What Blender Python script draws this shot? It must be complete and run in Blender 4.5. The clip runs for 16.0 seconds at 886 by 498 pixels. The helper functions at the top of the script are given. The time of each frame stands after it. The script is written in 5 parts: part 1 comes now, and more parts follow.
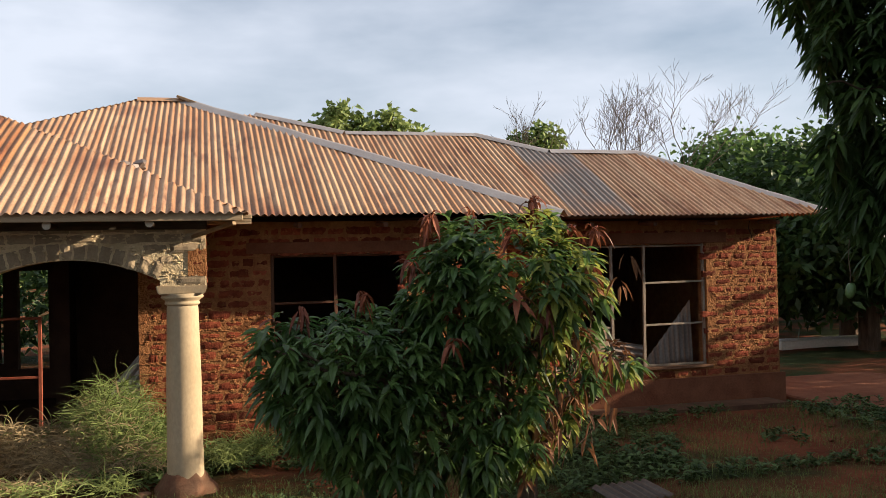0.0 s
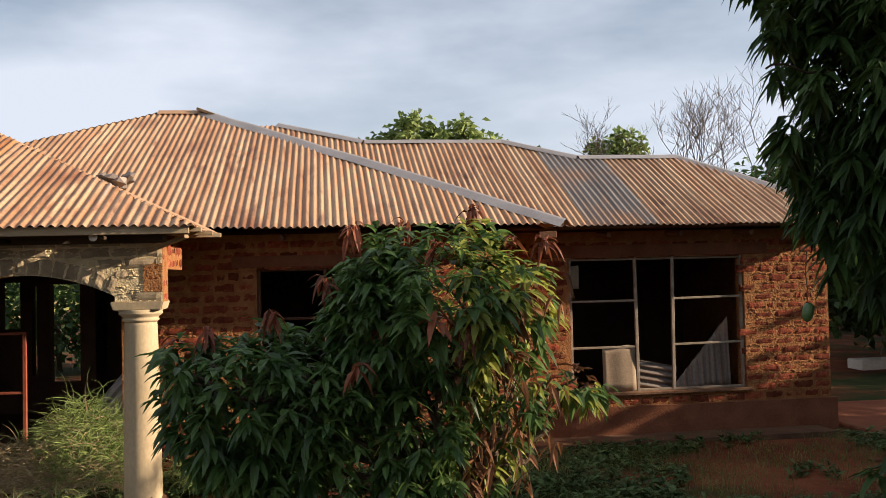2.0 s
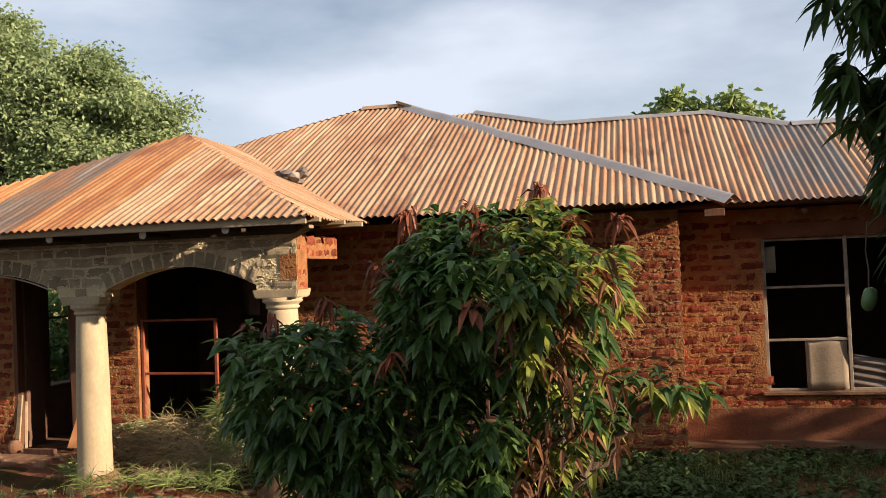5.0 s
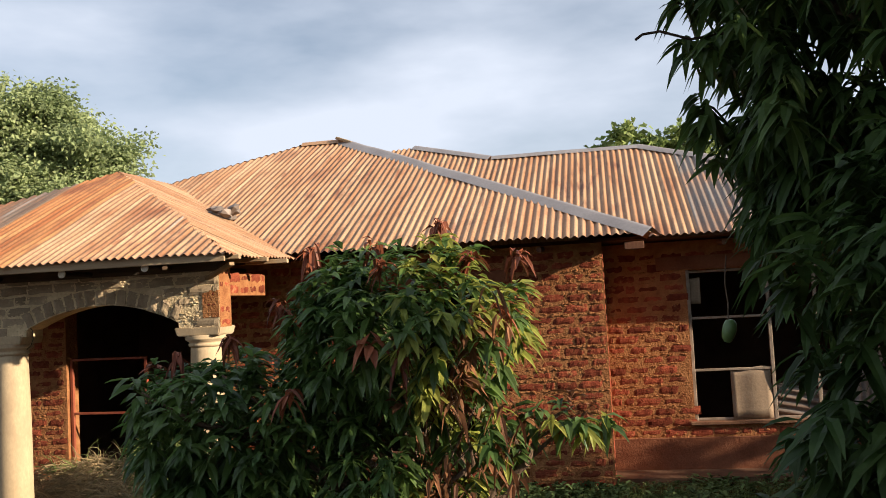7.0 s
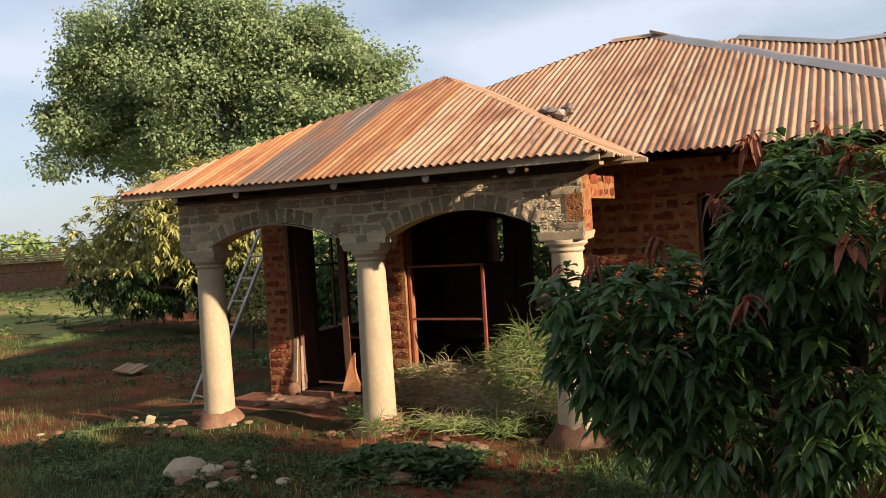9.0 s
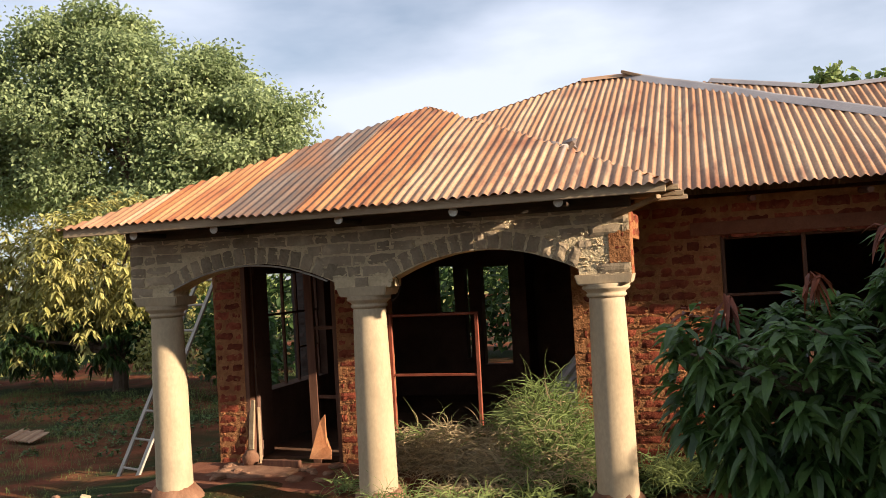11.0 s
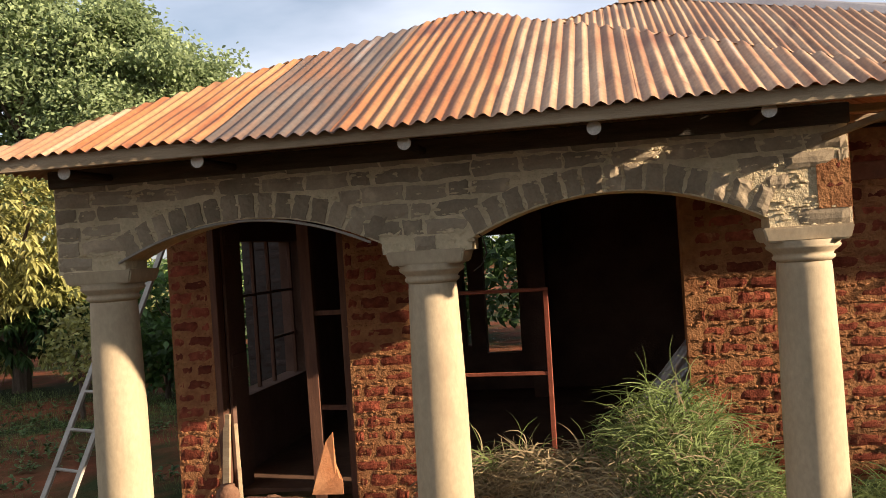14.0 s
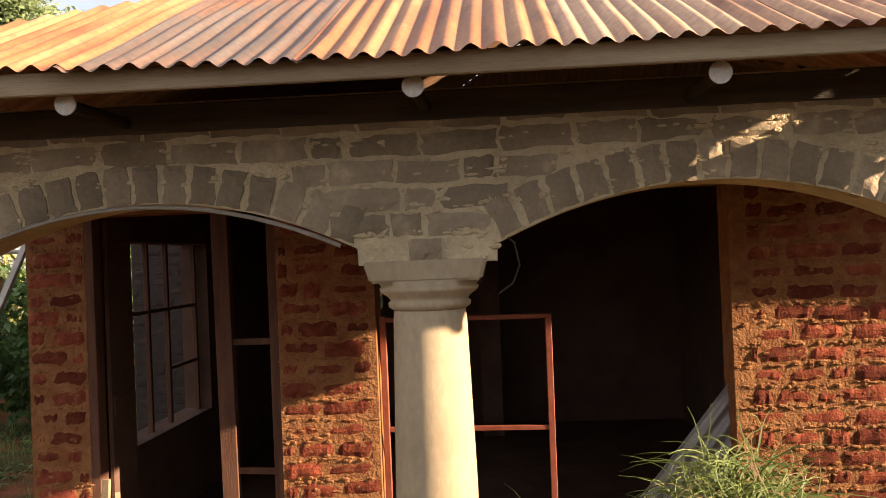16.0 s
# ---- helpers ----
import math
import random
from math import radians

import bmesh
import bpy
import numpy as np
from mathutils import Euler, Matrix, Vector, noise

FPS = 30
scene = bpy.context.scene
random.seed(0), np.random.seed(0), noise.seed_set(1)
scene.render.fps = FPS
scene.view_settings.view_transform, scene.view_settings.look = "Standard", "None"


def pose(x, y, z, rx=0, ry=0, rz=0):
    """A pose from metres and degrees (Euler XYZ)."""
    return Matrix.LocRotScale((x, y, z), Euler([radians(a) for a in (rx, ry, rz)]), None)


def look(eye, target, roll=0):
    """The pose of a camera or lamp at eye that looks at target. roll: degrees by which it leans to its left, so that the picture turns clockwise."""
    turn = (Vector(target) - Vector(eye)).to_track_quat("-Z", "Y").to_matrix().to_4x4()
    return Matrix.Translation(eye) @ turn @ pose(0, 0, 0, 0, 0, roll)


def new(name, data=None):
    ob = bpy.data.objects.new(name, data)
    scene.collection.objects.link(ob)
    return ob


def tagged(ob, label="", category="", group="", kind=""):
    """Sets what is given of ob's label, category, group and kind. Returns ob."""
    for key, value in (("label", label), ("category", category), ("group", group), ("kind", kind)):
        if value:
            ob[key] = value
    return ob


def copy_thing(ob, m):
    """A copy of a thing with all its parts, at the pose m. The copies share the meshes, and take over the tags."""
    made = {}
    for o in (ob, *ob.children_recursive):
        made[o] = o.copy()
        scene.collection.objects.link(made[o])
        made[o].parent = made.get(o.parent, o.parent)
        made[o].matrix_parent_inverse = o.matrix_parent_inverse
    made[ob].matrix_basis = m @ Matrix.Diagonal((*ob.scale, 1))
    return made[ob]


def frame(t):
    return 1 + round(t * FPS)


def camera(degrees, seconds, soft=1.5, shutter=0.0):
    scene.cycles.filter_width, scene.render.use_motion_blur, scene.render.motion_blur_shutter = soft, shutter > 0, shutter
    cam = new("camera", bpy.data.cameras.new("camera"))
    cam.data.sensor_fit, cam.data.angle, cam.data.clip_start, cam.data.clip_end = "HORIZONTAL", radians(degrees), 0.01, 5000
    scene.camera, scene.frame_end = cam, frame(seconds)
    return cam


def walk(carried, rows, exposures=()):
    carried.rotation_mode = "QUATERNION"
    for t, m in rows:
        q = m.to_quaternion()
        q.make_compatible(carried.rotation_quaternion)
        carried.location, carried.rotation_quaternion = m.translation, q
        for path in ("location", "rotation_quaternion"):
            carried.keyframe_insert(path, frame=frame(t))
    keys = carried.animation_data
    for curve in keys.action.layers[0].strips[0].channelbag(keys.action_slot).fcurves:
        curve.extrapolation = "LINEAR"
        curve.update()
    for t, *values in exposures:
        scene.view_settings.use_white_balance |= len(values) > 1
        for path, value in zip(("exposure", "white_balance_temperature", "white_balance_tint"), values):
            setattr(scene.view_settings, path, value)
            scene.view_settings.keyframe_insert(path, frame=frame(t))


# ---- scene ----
cam = camera(53.2, 16.0, soft=0.9)
PATH = [
    (0, (0.379, 0.369, 1.885), (0.892, 2.302, 1.909), -1.3),
    (0.5, (0.698, 0.532, 1.882), (1.242, 2.457, 1.905), 0.0),
    (1, (1.07, 0.597, 1.88), (1.439, 2.562, 1.957), -0.7),
    (1.5, (1.419, 0.654, 1.874), (1.703, 2.632, 1.955), -2.1),
    (2, (1.709, 0.685, 1.884), (1.977, 2.666, 1.939), -1.4),
    (2.5, (2.036, 0.723, 1.854), (2.145, 2.72, 1.845), -2.4),
    (3, (2.286, 0.842, 1.831), (2.271, 2.842, 1.837), -3.2),
    (3.5, (2.498, 0.966, 1.826), (2.407, 2.964, 1.855), -2.6),
    (3.7, (2.583, 0.984, 1.827), (2.444, 2.979, 1.844), -2.8),
    (5.8, (3.643, 1.105, 1.822), (3.151, 3.042, 1.905), -1.6),
    (6, (3.707, 1.106, 1.829), (3.309, 3.063, 1.933), -2.1),
    (6.5, (3.784, 1.103, 1.825), (3.511, 3.08, 1.952), -3.4),
    (7, (3.693, 1.091, 1.822), (3.34, 3.056, 1.941), -3.0),
    (7.5, (3.395, 1.013, 1.853), (2.872, 2.943, 1.878), -1.8),
    (8, (3.128, 1.072, 1.813), (2.421, 2.943, 1.791), -2.2),
    (8.5, (2.782, 1.218, 1.81), (1.929, 3.027, 1.784), -3.5),
    (8.7, (2.637, 1.234, 1.804), (1.775, 3.038, 1.756), -3.4),
    (10.8, (1.031, 1.64, 1.793), (0.445, 3.552, 1.808), -3.9),
    (11, (0.889, 1.733, 1.769), (0.322, 3.65, 1.828), -3.2),
    (11.5, (0.534, 1.962, 1.74), (-0.03, 3.878, 1.837), -1.4),
    (12, (0.199, 2.222, 1.709), (-0.377, 4.136, 1.788), -2.2),
    (12.5, (-0.119, 2.621, 1.682), (-0.693, 4.536, 1.741), -3.2),
    (13, (-0.403, 2.957, 1.664), (-0.932, 4.884, 1.737), -3.3),
    (13.5, (-0.628, 3.333, 1.676), (-1.055, 5.286, 1.695), -4.7),
    (14, (-0.834, 3.773, 1.7), (-1.197, 5.74, 1.705), -3.7),
    (14.5, (-1.066, 4.169, 1.715), (-1.331, 6.151, 1.753), -3.9),
    (15, (-1.237, 4.548, 1.71), (-1.445, 6.535, 1.797), -3.5),
    (15.5, (-1.371, 4.892, 1.734), (-1.619, 6.874, 1.828), -2.5),
    (16, (-1.52, 5.312, 1.718), (-1.649, 7.308, 1.737), -2.3),
]
EXPOSURES = [(0, 0.63, 6420, 10), (1.5, 0.63, 6420, 10), (2.5, 0.48, 6400, 10), (3.5, 0.5, 6380, 10), (6.5, 0.66, 6380, 10), (7.5, 0.59, 6280, 10), (8.5, 0.53, 6180, 10), (11, 0.79, 6320, 12), (12, 0.71, 6300, 12), (13.5, 0.75, 6350, 12), (14.5, 0.96, 6400, 12), (15.5, 1.1, 6520, 14), (16, 1.4, 6950, 17)]
walk(cam, [(t, look(eye, target, roll)) for t, eye, target, roll in PATH], EXPOSURES)

# ---- light ----
SUN = Vector((0.935, -0.182, 0.318)).normalized()
world = bpy.data.worlds.new("world")
scene.world = world
world.use_nodes = True
wn, wl = world.node_tree.nodes, world.node_tree.links
bg = wn["Background"]
sky = wn.new("ShaderNodeTexSky")
sky.sky_type = "NISHITA"
sky.sun_disc = False
sky.sun_elevation = math.asin(SUN.z)
sky.sun_rotation = math.atan2(SUN.x, SUN.y)
sky.air_density, sky.dust_density, sky.ozone_density = 1.0, 1.0, 1.5
tc = wn.new("ShaderNodeTexCoord")
mp = wn.new("ShaderNodeMapping")
mp.inputs["Scale"].default_value = (1.2, 1.2, 3.6)
cl = wn.new("ShaderNodeTexNoise")
cl.inputs["Scale"].default_value, cl.inputs["Detail"].default_value, cl.inputs["Roughness"].default_value = 1.6, 6.0, 0.5
cr = wn.new("ShaderNodeValToRGB")
cr.color_ramp.elements[0].position, cr.color_ramp.elements[1].position = 0.36, 0.62
cr.color_ramp.elements[0].color, cr.color_ramp.elements[1].color = (0.22, 0.22, 0.22, 1), (0.97, 0.97, 0.97, 1)
mx = wn.new("ShaderNodeMix")
mx.data_type = "RGBA"
mx.inputs["B"].default_value = (7.45, 7.95, 8.95, 1)
wl.new(tc.outputs["Generated"], mp.inputs["Vector"])
wl.new(mp.outputs["Vector"], cl.inputs["Vector"])
wl.new(cl.outputs["Fac"], cr.inputs["Fac"])
wl.new(cr.outputs["Color"], mx.inputs["Factor"])
wl.new(sky.outputs["Color"], mx.inputs["A"])
wl.new(mx.outputs["Result"], bg.inputs["Color"])
bg.inputs["Strength"].default_value = 0.072
sun = new("sun", bpy.data.lights.new("sun", "SUN"))
sun.data.energy, sun.data.angle, sun.data.color = 7.4, radians(0.6), (1.0, 0.81, 0.61)
sun.matrix_world = look(SUN * 40, (0, 0, 0))


# ---- materials ----
def nodes_of(name):
    m = bpy.data.materials.new(name)
    m.use_nodes = True
    return m, m.node_tree.nodes, m.node_tree.links


def surface(name, low, high, rough=0.85, scale=6.0, fine=60.0, bump=0.3, metal=0.0, stretch=(1, 1, 1), vary=0.0, stain=None,
            stain_scale=1.5, stain_at=(0.5, 0.65), random_by="object", coords="Object", dist=0.01, trans=0.0, spec=0.3):
    """Two tones mixed by a coarse noise, a fine grain, a stain colour with a shape of its own, and a change from piece to piece."""
    m, n, k = nodes_of(name)
    b = n["Principled BSDF"]
    b.inputs["Roughness"].default_value, b.inputs["Metallic"].default_value = rough, metal
    b.inputs["Specular IOR Level"].default_value = spec
    co = n.new("ShaderNodeTexCoord")
    ma = n.new("ShaderNodeMapping")
    ma.inputs["Scale"].default_value = stretch
    if coords == "World":
        k.new(n.new("ShaderNodeNewGeometry").outputs["Position"], ma.inputs["Vector"])
    else:
        k.new(co.outputs[coords], ma.inputs["Vector"])

    def noise_node(s, detail, rg=0.55):
        t = n.new("ShaderNodeTexNoise")
        t.inputs["Scale"].default_value, t.inputs["Detail"].default_value, t.inputs["Roughness"].default_value = s, detail, rg
        k.new(ma.outputs["Vector"], t.inputs["Vector"])
        return t

    def mix(a, c, f, how="MIX"):
        x = n.new("ShaderNodeMix")
        x.data_type, x.blend_type = "RGBA", how
        for socket, value in (("A", a), ("B", c), ("Factor", f)):
            if hasattr(value, "links"):
                k.new(value, x.inputs[socket])
            elif socket == "Factor":
                x.inputs[socket].default_value = value
            else:
                x.inputs[socket].default_value = (*value, 1)
        return x.outputs["Result"]

    def ramp(f, p, q):
        r = n.new("ShaderNodeMapRange")
        r.inputs["From Min"].default_value, r.inputs["From Max"].default_value = p, q
        k.new(f, r.inputs["Value"])
        return r.outputs["Result"]

    c = mix(low, high, ramp(noise_node(scale, 5).outputs["Fac"], 0.32, 0.68))
    g = noise_node(fine, 4, 0.65)
    c = mix(c, mix((0.55, 0.55, 0.55), (1.3, 1.3, 1.3), g.outputs["Fac"]), 0.7, "MULTIPLY")
    if stain:
        c = mix(c, stain, ramp(noise_node(stain_scale, 6, 0.6).outputs["Fac"], *stain_at))
    if vary:
        info = n.new("ShaderNodeObjectInfo") if random_by == "object" else n.new("ShaderNodeNewGeometry")
        v = info.outputs["Random"] if random_by == "object" else info.outputs["Random Per Island"]
        r = n.new("ShaderNodeMapRange")
        r.inputs["To Min"].default_value, r.inputs["To Max"].default_value = 1 - vary, 1 + vary
        k.new(v, r.inputs["Value"])
        c = mix(c, r.outputs["Result"], 1.0, "MULTIPLY")
    k.new(c, b.inputs["Base Color"])
    if bump:
        bp = n.new("ShaderNodeBump")
        bp.inputs["Strength"].default_value, bp.inputs["Distance"].default_value = bump, dist
        k.new(g.outputs["Fac"], bp.inputs["Height"])
        k.new(bp.outputs["Normal"], b.inputs["Normal"])
    if trans:
        tr = n.new("ShaderNodeBsdfTranslucent")
        ms = n.new("ShaderNodeMixShader")
        ms.inputs["Fac"].default_value = trans
        k.new(c, tr.inputs["Color"])
        k.new(b.outputs["BSDF"], ms.inputs[1])
        k.new(tr.outputs["BSDF"], ms.inputs[2])
        k.new(ms.outputs["Shader"], n["Material Output"].inputs["Surface"])
    return m



def roof_metal(name, pale, dark, stain, rough=0.6, metal=0.0, streak=(0.40, 0.60), patch=(0.55, 0.75), vary=0.12, rib=0.32, zinc=(0.28, 0.26, 0.245), scorch=(0.125, 0.05, 0.028)):
    """Corrugated sheet: streaks that run down the slope, blotches of rust, fine grain."""
    m, n, k = nodes_of(name)
    b = n["Principled BSDF"]
    b.inputs["Roughness"].default_value, b.inputs["Metallic"].default_value = rough, metal
    b.inputs["Specular IOR Level"].default_value = 0.3
    uv = n.new("ShaderNodeUVMap")
    info = n.new("ShaderNodeObjectInfo")

    def field(scale, detail, lo, hi):
        ma = n.new("ShaderNodeMapping")
        ma.inputs["Scale"].default_value = (*scale, 1)
        k.new(uv.outputs["UV"], ma.inputs["Vector"])
        t = n.new("ShaderNodeTexNoise")
        t.inputs["Scale"].default_value, t.inputs["Detail"].default_value = 1, detail
        k.new(ma.outputs["Vector"], t.inputs["Vector"])
        r = n.new("ShaderNodeMapRange")
        r.inputs["From Min"].default_value, r.inputs["From Max"].default_value = lo, hi
        k.new(t.outputs["Fac"], r.inputs["Value"])
        return r.outputs["Result"]

    def mix(a, c, f, how="MIX"):
        x = n.new("ShaderNodeMix")
        x.data_type, x.blend_type = "RGBA", how
        for socket, value in (("A", a), ("B", c), ("Factor", f)):
            if hasattr(value, "links"):
                k.new(value, x.inputs[socket])
            else:
                x.inputs[socket].default_value = value if socket == "Factor" else (*value, 1)
        return x.outputs["Result"]

    split = n.new("ShaderNodeSeparateXYZ")
    k.new(uv.outputs["UV"], split.inputs["Vector"])
    wave = n.new("ShaderNodeMath")
    wave.operation = "MULTIPLY"
    wave.inputs[1].default_value = 2 * math.pi / 0.0762
    k.new(split.outputs["X"], wave.inputs[0])
    sine = n.new("ShaderNodeMath")
    sine.operation = "SINE"
    k.new(wave.outputs["Value"], sine.inputs[0])
    valley = n.new("ShaderNodeMapRange")
    valley.inputs["From Min"].default_value, valley.inputs["From Max"].default_value = 0.25, -0.9
    valley.inputs["To Max"].default_value = rib
    k.new(sine.outputs["Value"], valley.inputs["Value"])
    c = mix(pale, dark, field((9, 0.45), 4, *streak))
    c = mix(c, zinc, field((6.5, 0.16), 2, 0.69, 0.77))
    c = mix(c, stain, valley.outputs["Result"])
    blot = n.new("ShaderNodeMath")
    blot.operation = "MULTIPLY"
    k.new(field((13, 2.6), 3, 0.50, 0.68), blot.inputs[0])
    k.new(field((1.3, 0.5), 3, 0.49, 0.68), blot.inputs[1])
    c = mix(c, scorch, blot.outputs["Value"])
    c = mix(c, stain, field((1.5, 0.9), 7, *patch))
    c = mix(c, stain, field((14, 2.2), 5, 0.58, 0.78))
    c = mix(c, mix((0.82, 0.82, 0.82), (1.15, 1.15, 1.15), field((38, 1.6), 5, 0.3, 0.7)), 1.0, "MULTIPLY")
    c = mix(c, mix((0.7, 0.7, 0.7), (1.25, 1.25, 1.25), field((45, 30), 4, 0.2, 0.8)), 1.0, "MULTIPLY")
    r = n.new("ShaderNodeMapRange")
    r.inputs["To Min"].default_value, r.inputs["To Max"].default_value = 1 - vary, 1 + vary
    k.new(info.outputs["Random"], r.inputs["Value"])
    c = mix(c, r.outputs["Result"], 1.0, "MULTIPLY")
    k.new(c, b.inputs["Base Color"])
    return m


RUST = roof_metal("rusty_zinc", (0.428, 0.274, 0.158), (0.336, 0.175, 0.0846), (0.175, 0.0664, 0.0293))
RUST_ORANGE = roof_metal("orange_rust", (0.41, 0.212, 0.0855), (0.301, 0.113, 0.0376), (0.144, 0.0479, 0.0239), patch=(0.5, 0.64))
ZINC = roof_metal("weathered_zinc", (0.2, 0.176, 0.156), (0.123, 0.0997, 0.0855), (0.285, 0.152, 0.0808), 0.55, 0.15, patch=(0.5, 0.7))
ZINC_DARK = roof_metal("rust_darkened_zinc", (0.144, 0.114, 0.0912), (0.0836, 0.0646, 0.0532), (0.205, 0.0988, 0.0494), 0.6, 0.1, patch=(0.48, 0.66))
DRY_LEAF = surface("withered_leaf", (0.12, 0.05, 0.024), (0.27, 0.125, 0.055), 0.7, 3, 30, 0, 0, (1, 1, 1), 0.4, random_by="island", coords="World", trans=0.3)
ZINC_NEW = surface("galvanised_cap", (0.274, 0.247, 0.236), (0.342, 0.312, 0.296), 0.45, 3.0, 40, 0.05, 0.35, coords="World")
BRICK_RED = surface("burnt_brick", (0.131, 0.0281, 0.0157), (0.261, 0.0686, 0.034), 0.95, 13, 70, 1.0, 0, (1, 1, 1), 0.40, (0.287, 0.124, 0.0556), 12, (0.58, 0.68), coords="World", dist=0.009, spec=0.1)
BRICK_GREY = surface("cement_washed_brick", (0.267, 0.205, 0.13), (0.381, 0.298, 0.195), 0.95, 6, 60, 0.6, 0, (1, 1, 1), 0.22, (0.507, 0.387, 0.24), 6, (0.58, 0.72), coords="World", dist=0.006, spec=0.1)
MORTAR = surface("earth_mortar", (0.236, 0.0946, 0.0379), (0.353, 0.167, 0.0686), 0.97, 9, 38, 1.0, coords="World", dist=0.022, spec=0.1)
MORTAR_GREY = surface("cement_mortar", (0.516, 0.409, 0.244), (0.688, 0.552, 0.337), 0.97, 8, 38, 1.0, coords="World", dist=0.018, spec=0.1)
PLINTH = surface("mud_splashed_plinth", (0.152, 0.057, 0.0304), (0.22, 0.0912, 0.0494), 0.97, 4, 40, 0.8, coords="World", dist=0.01, spec=0.1)
# Rear brick and mortar toned far down: the wall's shade is in these colours.
BRICK_INNER = surface("dusty_brick_dimmed", (0.0454, 0.0302, 0.0234), (0.0635, 0.0454, 0.0363), 0.95, 8, 50, 0.5, 0, (1, 1, 1), 0.25, coords="World", spec=0.1)
MORTAR_DIMMED = surface("inner_mortar_dimmed", (0.0457, 0.0351, 0.0281), (0.0578, 0.0457, 0.0373), 0.97, 8, 38, 0.8, coords="World", spec=0.1)
# Inner walls kept dark in tone, so room shade is in the colour too.
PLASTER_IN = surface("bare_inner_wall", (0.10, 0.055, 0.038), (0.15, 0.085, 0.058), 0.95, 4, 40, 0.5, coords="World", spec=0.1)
COLUMN = surface("smooth_cement_column", (0.379, 0.29, 0.175), (0.457, 0.357, 0.225), 0.85, 3, 45, 0.25, 0, (1, 1, 0.5), 0, (0.286, 0.214, 0.135), 2.2, (0.6, 0.78), coords="World", dist=0.004, spec=0.2)
WOOD = surface("weathered_timber", (0.274, 0.19, 0.106), (0.38, 0.281, 0.167), 0.8, 5, 60, 0.3, 0, (0.4, 4, 4), 0.1, coords="World")
POLE_END = surface("sawn_pole_end", (0.62, 0.56, 0.46), (0.74, 0.68, 0.58), 0.8, 20, 90, 0.2)
RED_STEEL = surface("red_oxide_steel", (0.19, 0.0418, 0.019), (0.274, 0.076, 0.038), 0.65, 8, 60, 0.2, coords="World")
GREY_STEEL = surface("bare_steel_frame", (0.22, 0.17, 0.125), (0.36, 0.29, 0.22), 0.7, 10, 70, 0.2, coords="World")
SOIL = surface("red_soil", (0.0966, 0.0286, 0.0151), (0.235, 0.0798, 0.0378), 1.0, 1.1, 14, 1.0, 0, (1, 1, 1), 0, (0.0336, 0.042, 0.0151), 0.38, (0.43, 0.56), coords="World", dist=0.03, spec=0.05)
PASTURE = surface("short_pasture", (0.15, 0.175, 0.05), (0.30, 0.29, 0.10), 1.0, 0.35, 9, 1.0, 0, (1, 1, 1), 0, (0.33, 0.20, 0.10), 0.16, (0.52, 0.60), coords="World", dist=0.05, spec=0.05)
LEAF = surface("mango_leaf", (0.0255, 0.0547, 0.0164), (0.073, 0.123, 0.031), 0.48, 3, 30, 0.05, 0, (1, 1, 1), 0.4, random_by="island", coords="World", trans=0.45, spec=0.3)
# Mango leaf toned up for sunlit leaves; LEAF stays darker for shaded crowns.
LEAF_BUSH = surface("brighter_mango_leaf", (0.050, 0.105, 0.030), (0.135, 0.215, 0.056), 0.38, 3, 30, 0.05, 0, (1, 1, 1), 0.4, random_by="island", coords="World", trans=0.52, spec=0.5)
LEAF_YOUNG = surface("young_copper_leaf", (0.15, 0.040, 0.020), (0.25, 0.080, 0.036), 0.5, 3, 30, 0.05, 0, (1, 1, 1), 0.4, random_by="island", coords="World", trans=0.25)
# Bright yellow-green: sunlight shining through leaves, put into the colour.
LEAF_SUNLIT = surface("sunlit_leaf_tone", (0.20, 0.25, 0.045), (0.42, 0.42, 0.09), 0.5, 3, 30, 0.05, 0, (1, 1, 1), 0.4, random_by="island", coords="World", trans=0.5)
LEAF_FAR = surface("far_foliage", (0.13, 0.19, 0.055), (0.30, 0.36, 0.12), 0.6, 0.8, 10, 0, 0, (1, 1, 1), 0.4, random_by="island", coords="World", trans=0.3, spec=0.2)
# Flowering gold with the sunlight on the upper crown mixed into the tone.
LEAF_GOLD = surface("flowering_and_sunlit_foliage", (0.235, 0.235, 0.06), (0.45, 0.41, 0.14), 0.5, 0.9, 10, 0, 0, (1, 1, 1), 0.4, random_by="island", coords="World", trans=0.25, spec=0.3)
LEAF_ACACIA = surface("fine_tree_foliage", (0.19, 0.247, 0.115), (0.38, 0.448, 0.218), 0.85, 0.7, 10, 0, 0, (1, 1, 1), 0.18, random_by="island", coords="World", trans=0.42, spec=0.04)
WEED = surface("broad_weed_leaf", (0.05, 0.085, 0.03), (0.13, 0.18, 0.06), 0.6, 0.8, 10, 0, 0, (1, 1, 1), 0.4, random_by="island", coords="World", trans=0.25, spec=0.2)
GRASS = surface("green_grass", (0.102, 0.149, 0.0372), (0.233, 0.279, 0.0884), 0.6, 1.5, 20, 0, 0, (1, 1, 1), 0.4, random_by="island", coords="World", trans=0.3, spec=0.2)
STRAW = surface("dry_grass", (0.225, 0.166, 0.0877), (0.353, 0.275, 0.155), 0.8, 1.5, 20, 0, 0, (1, 1, 1), 0.4, random_by="island", coords="World", trans=0.2, spec=0.1)
FRUIT = surface("green_fruit_skin", (0.05, 0.10, 0.03), (0.09, 0.15, 0.045), 0.4, 12, 80, 0.05, spec=0.4)
BARK = surface("grey_bark", (0.09, 0.06, 0.04), (0.17, 0.12, 0.085), 0.95, 5, 40, 0.8, 0, (3, 3, 0.6), coords="World", dist=0.02, spec=0.1)
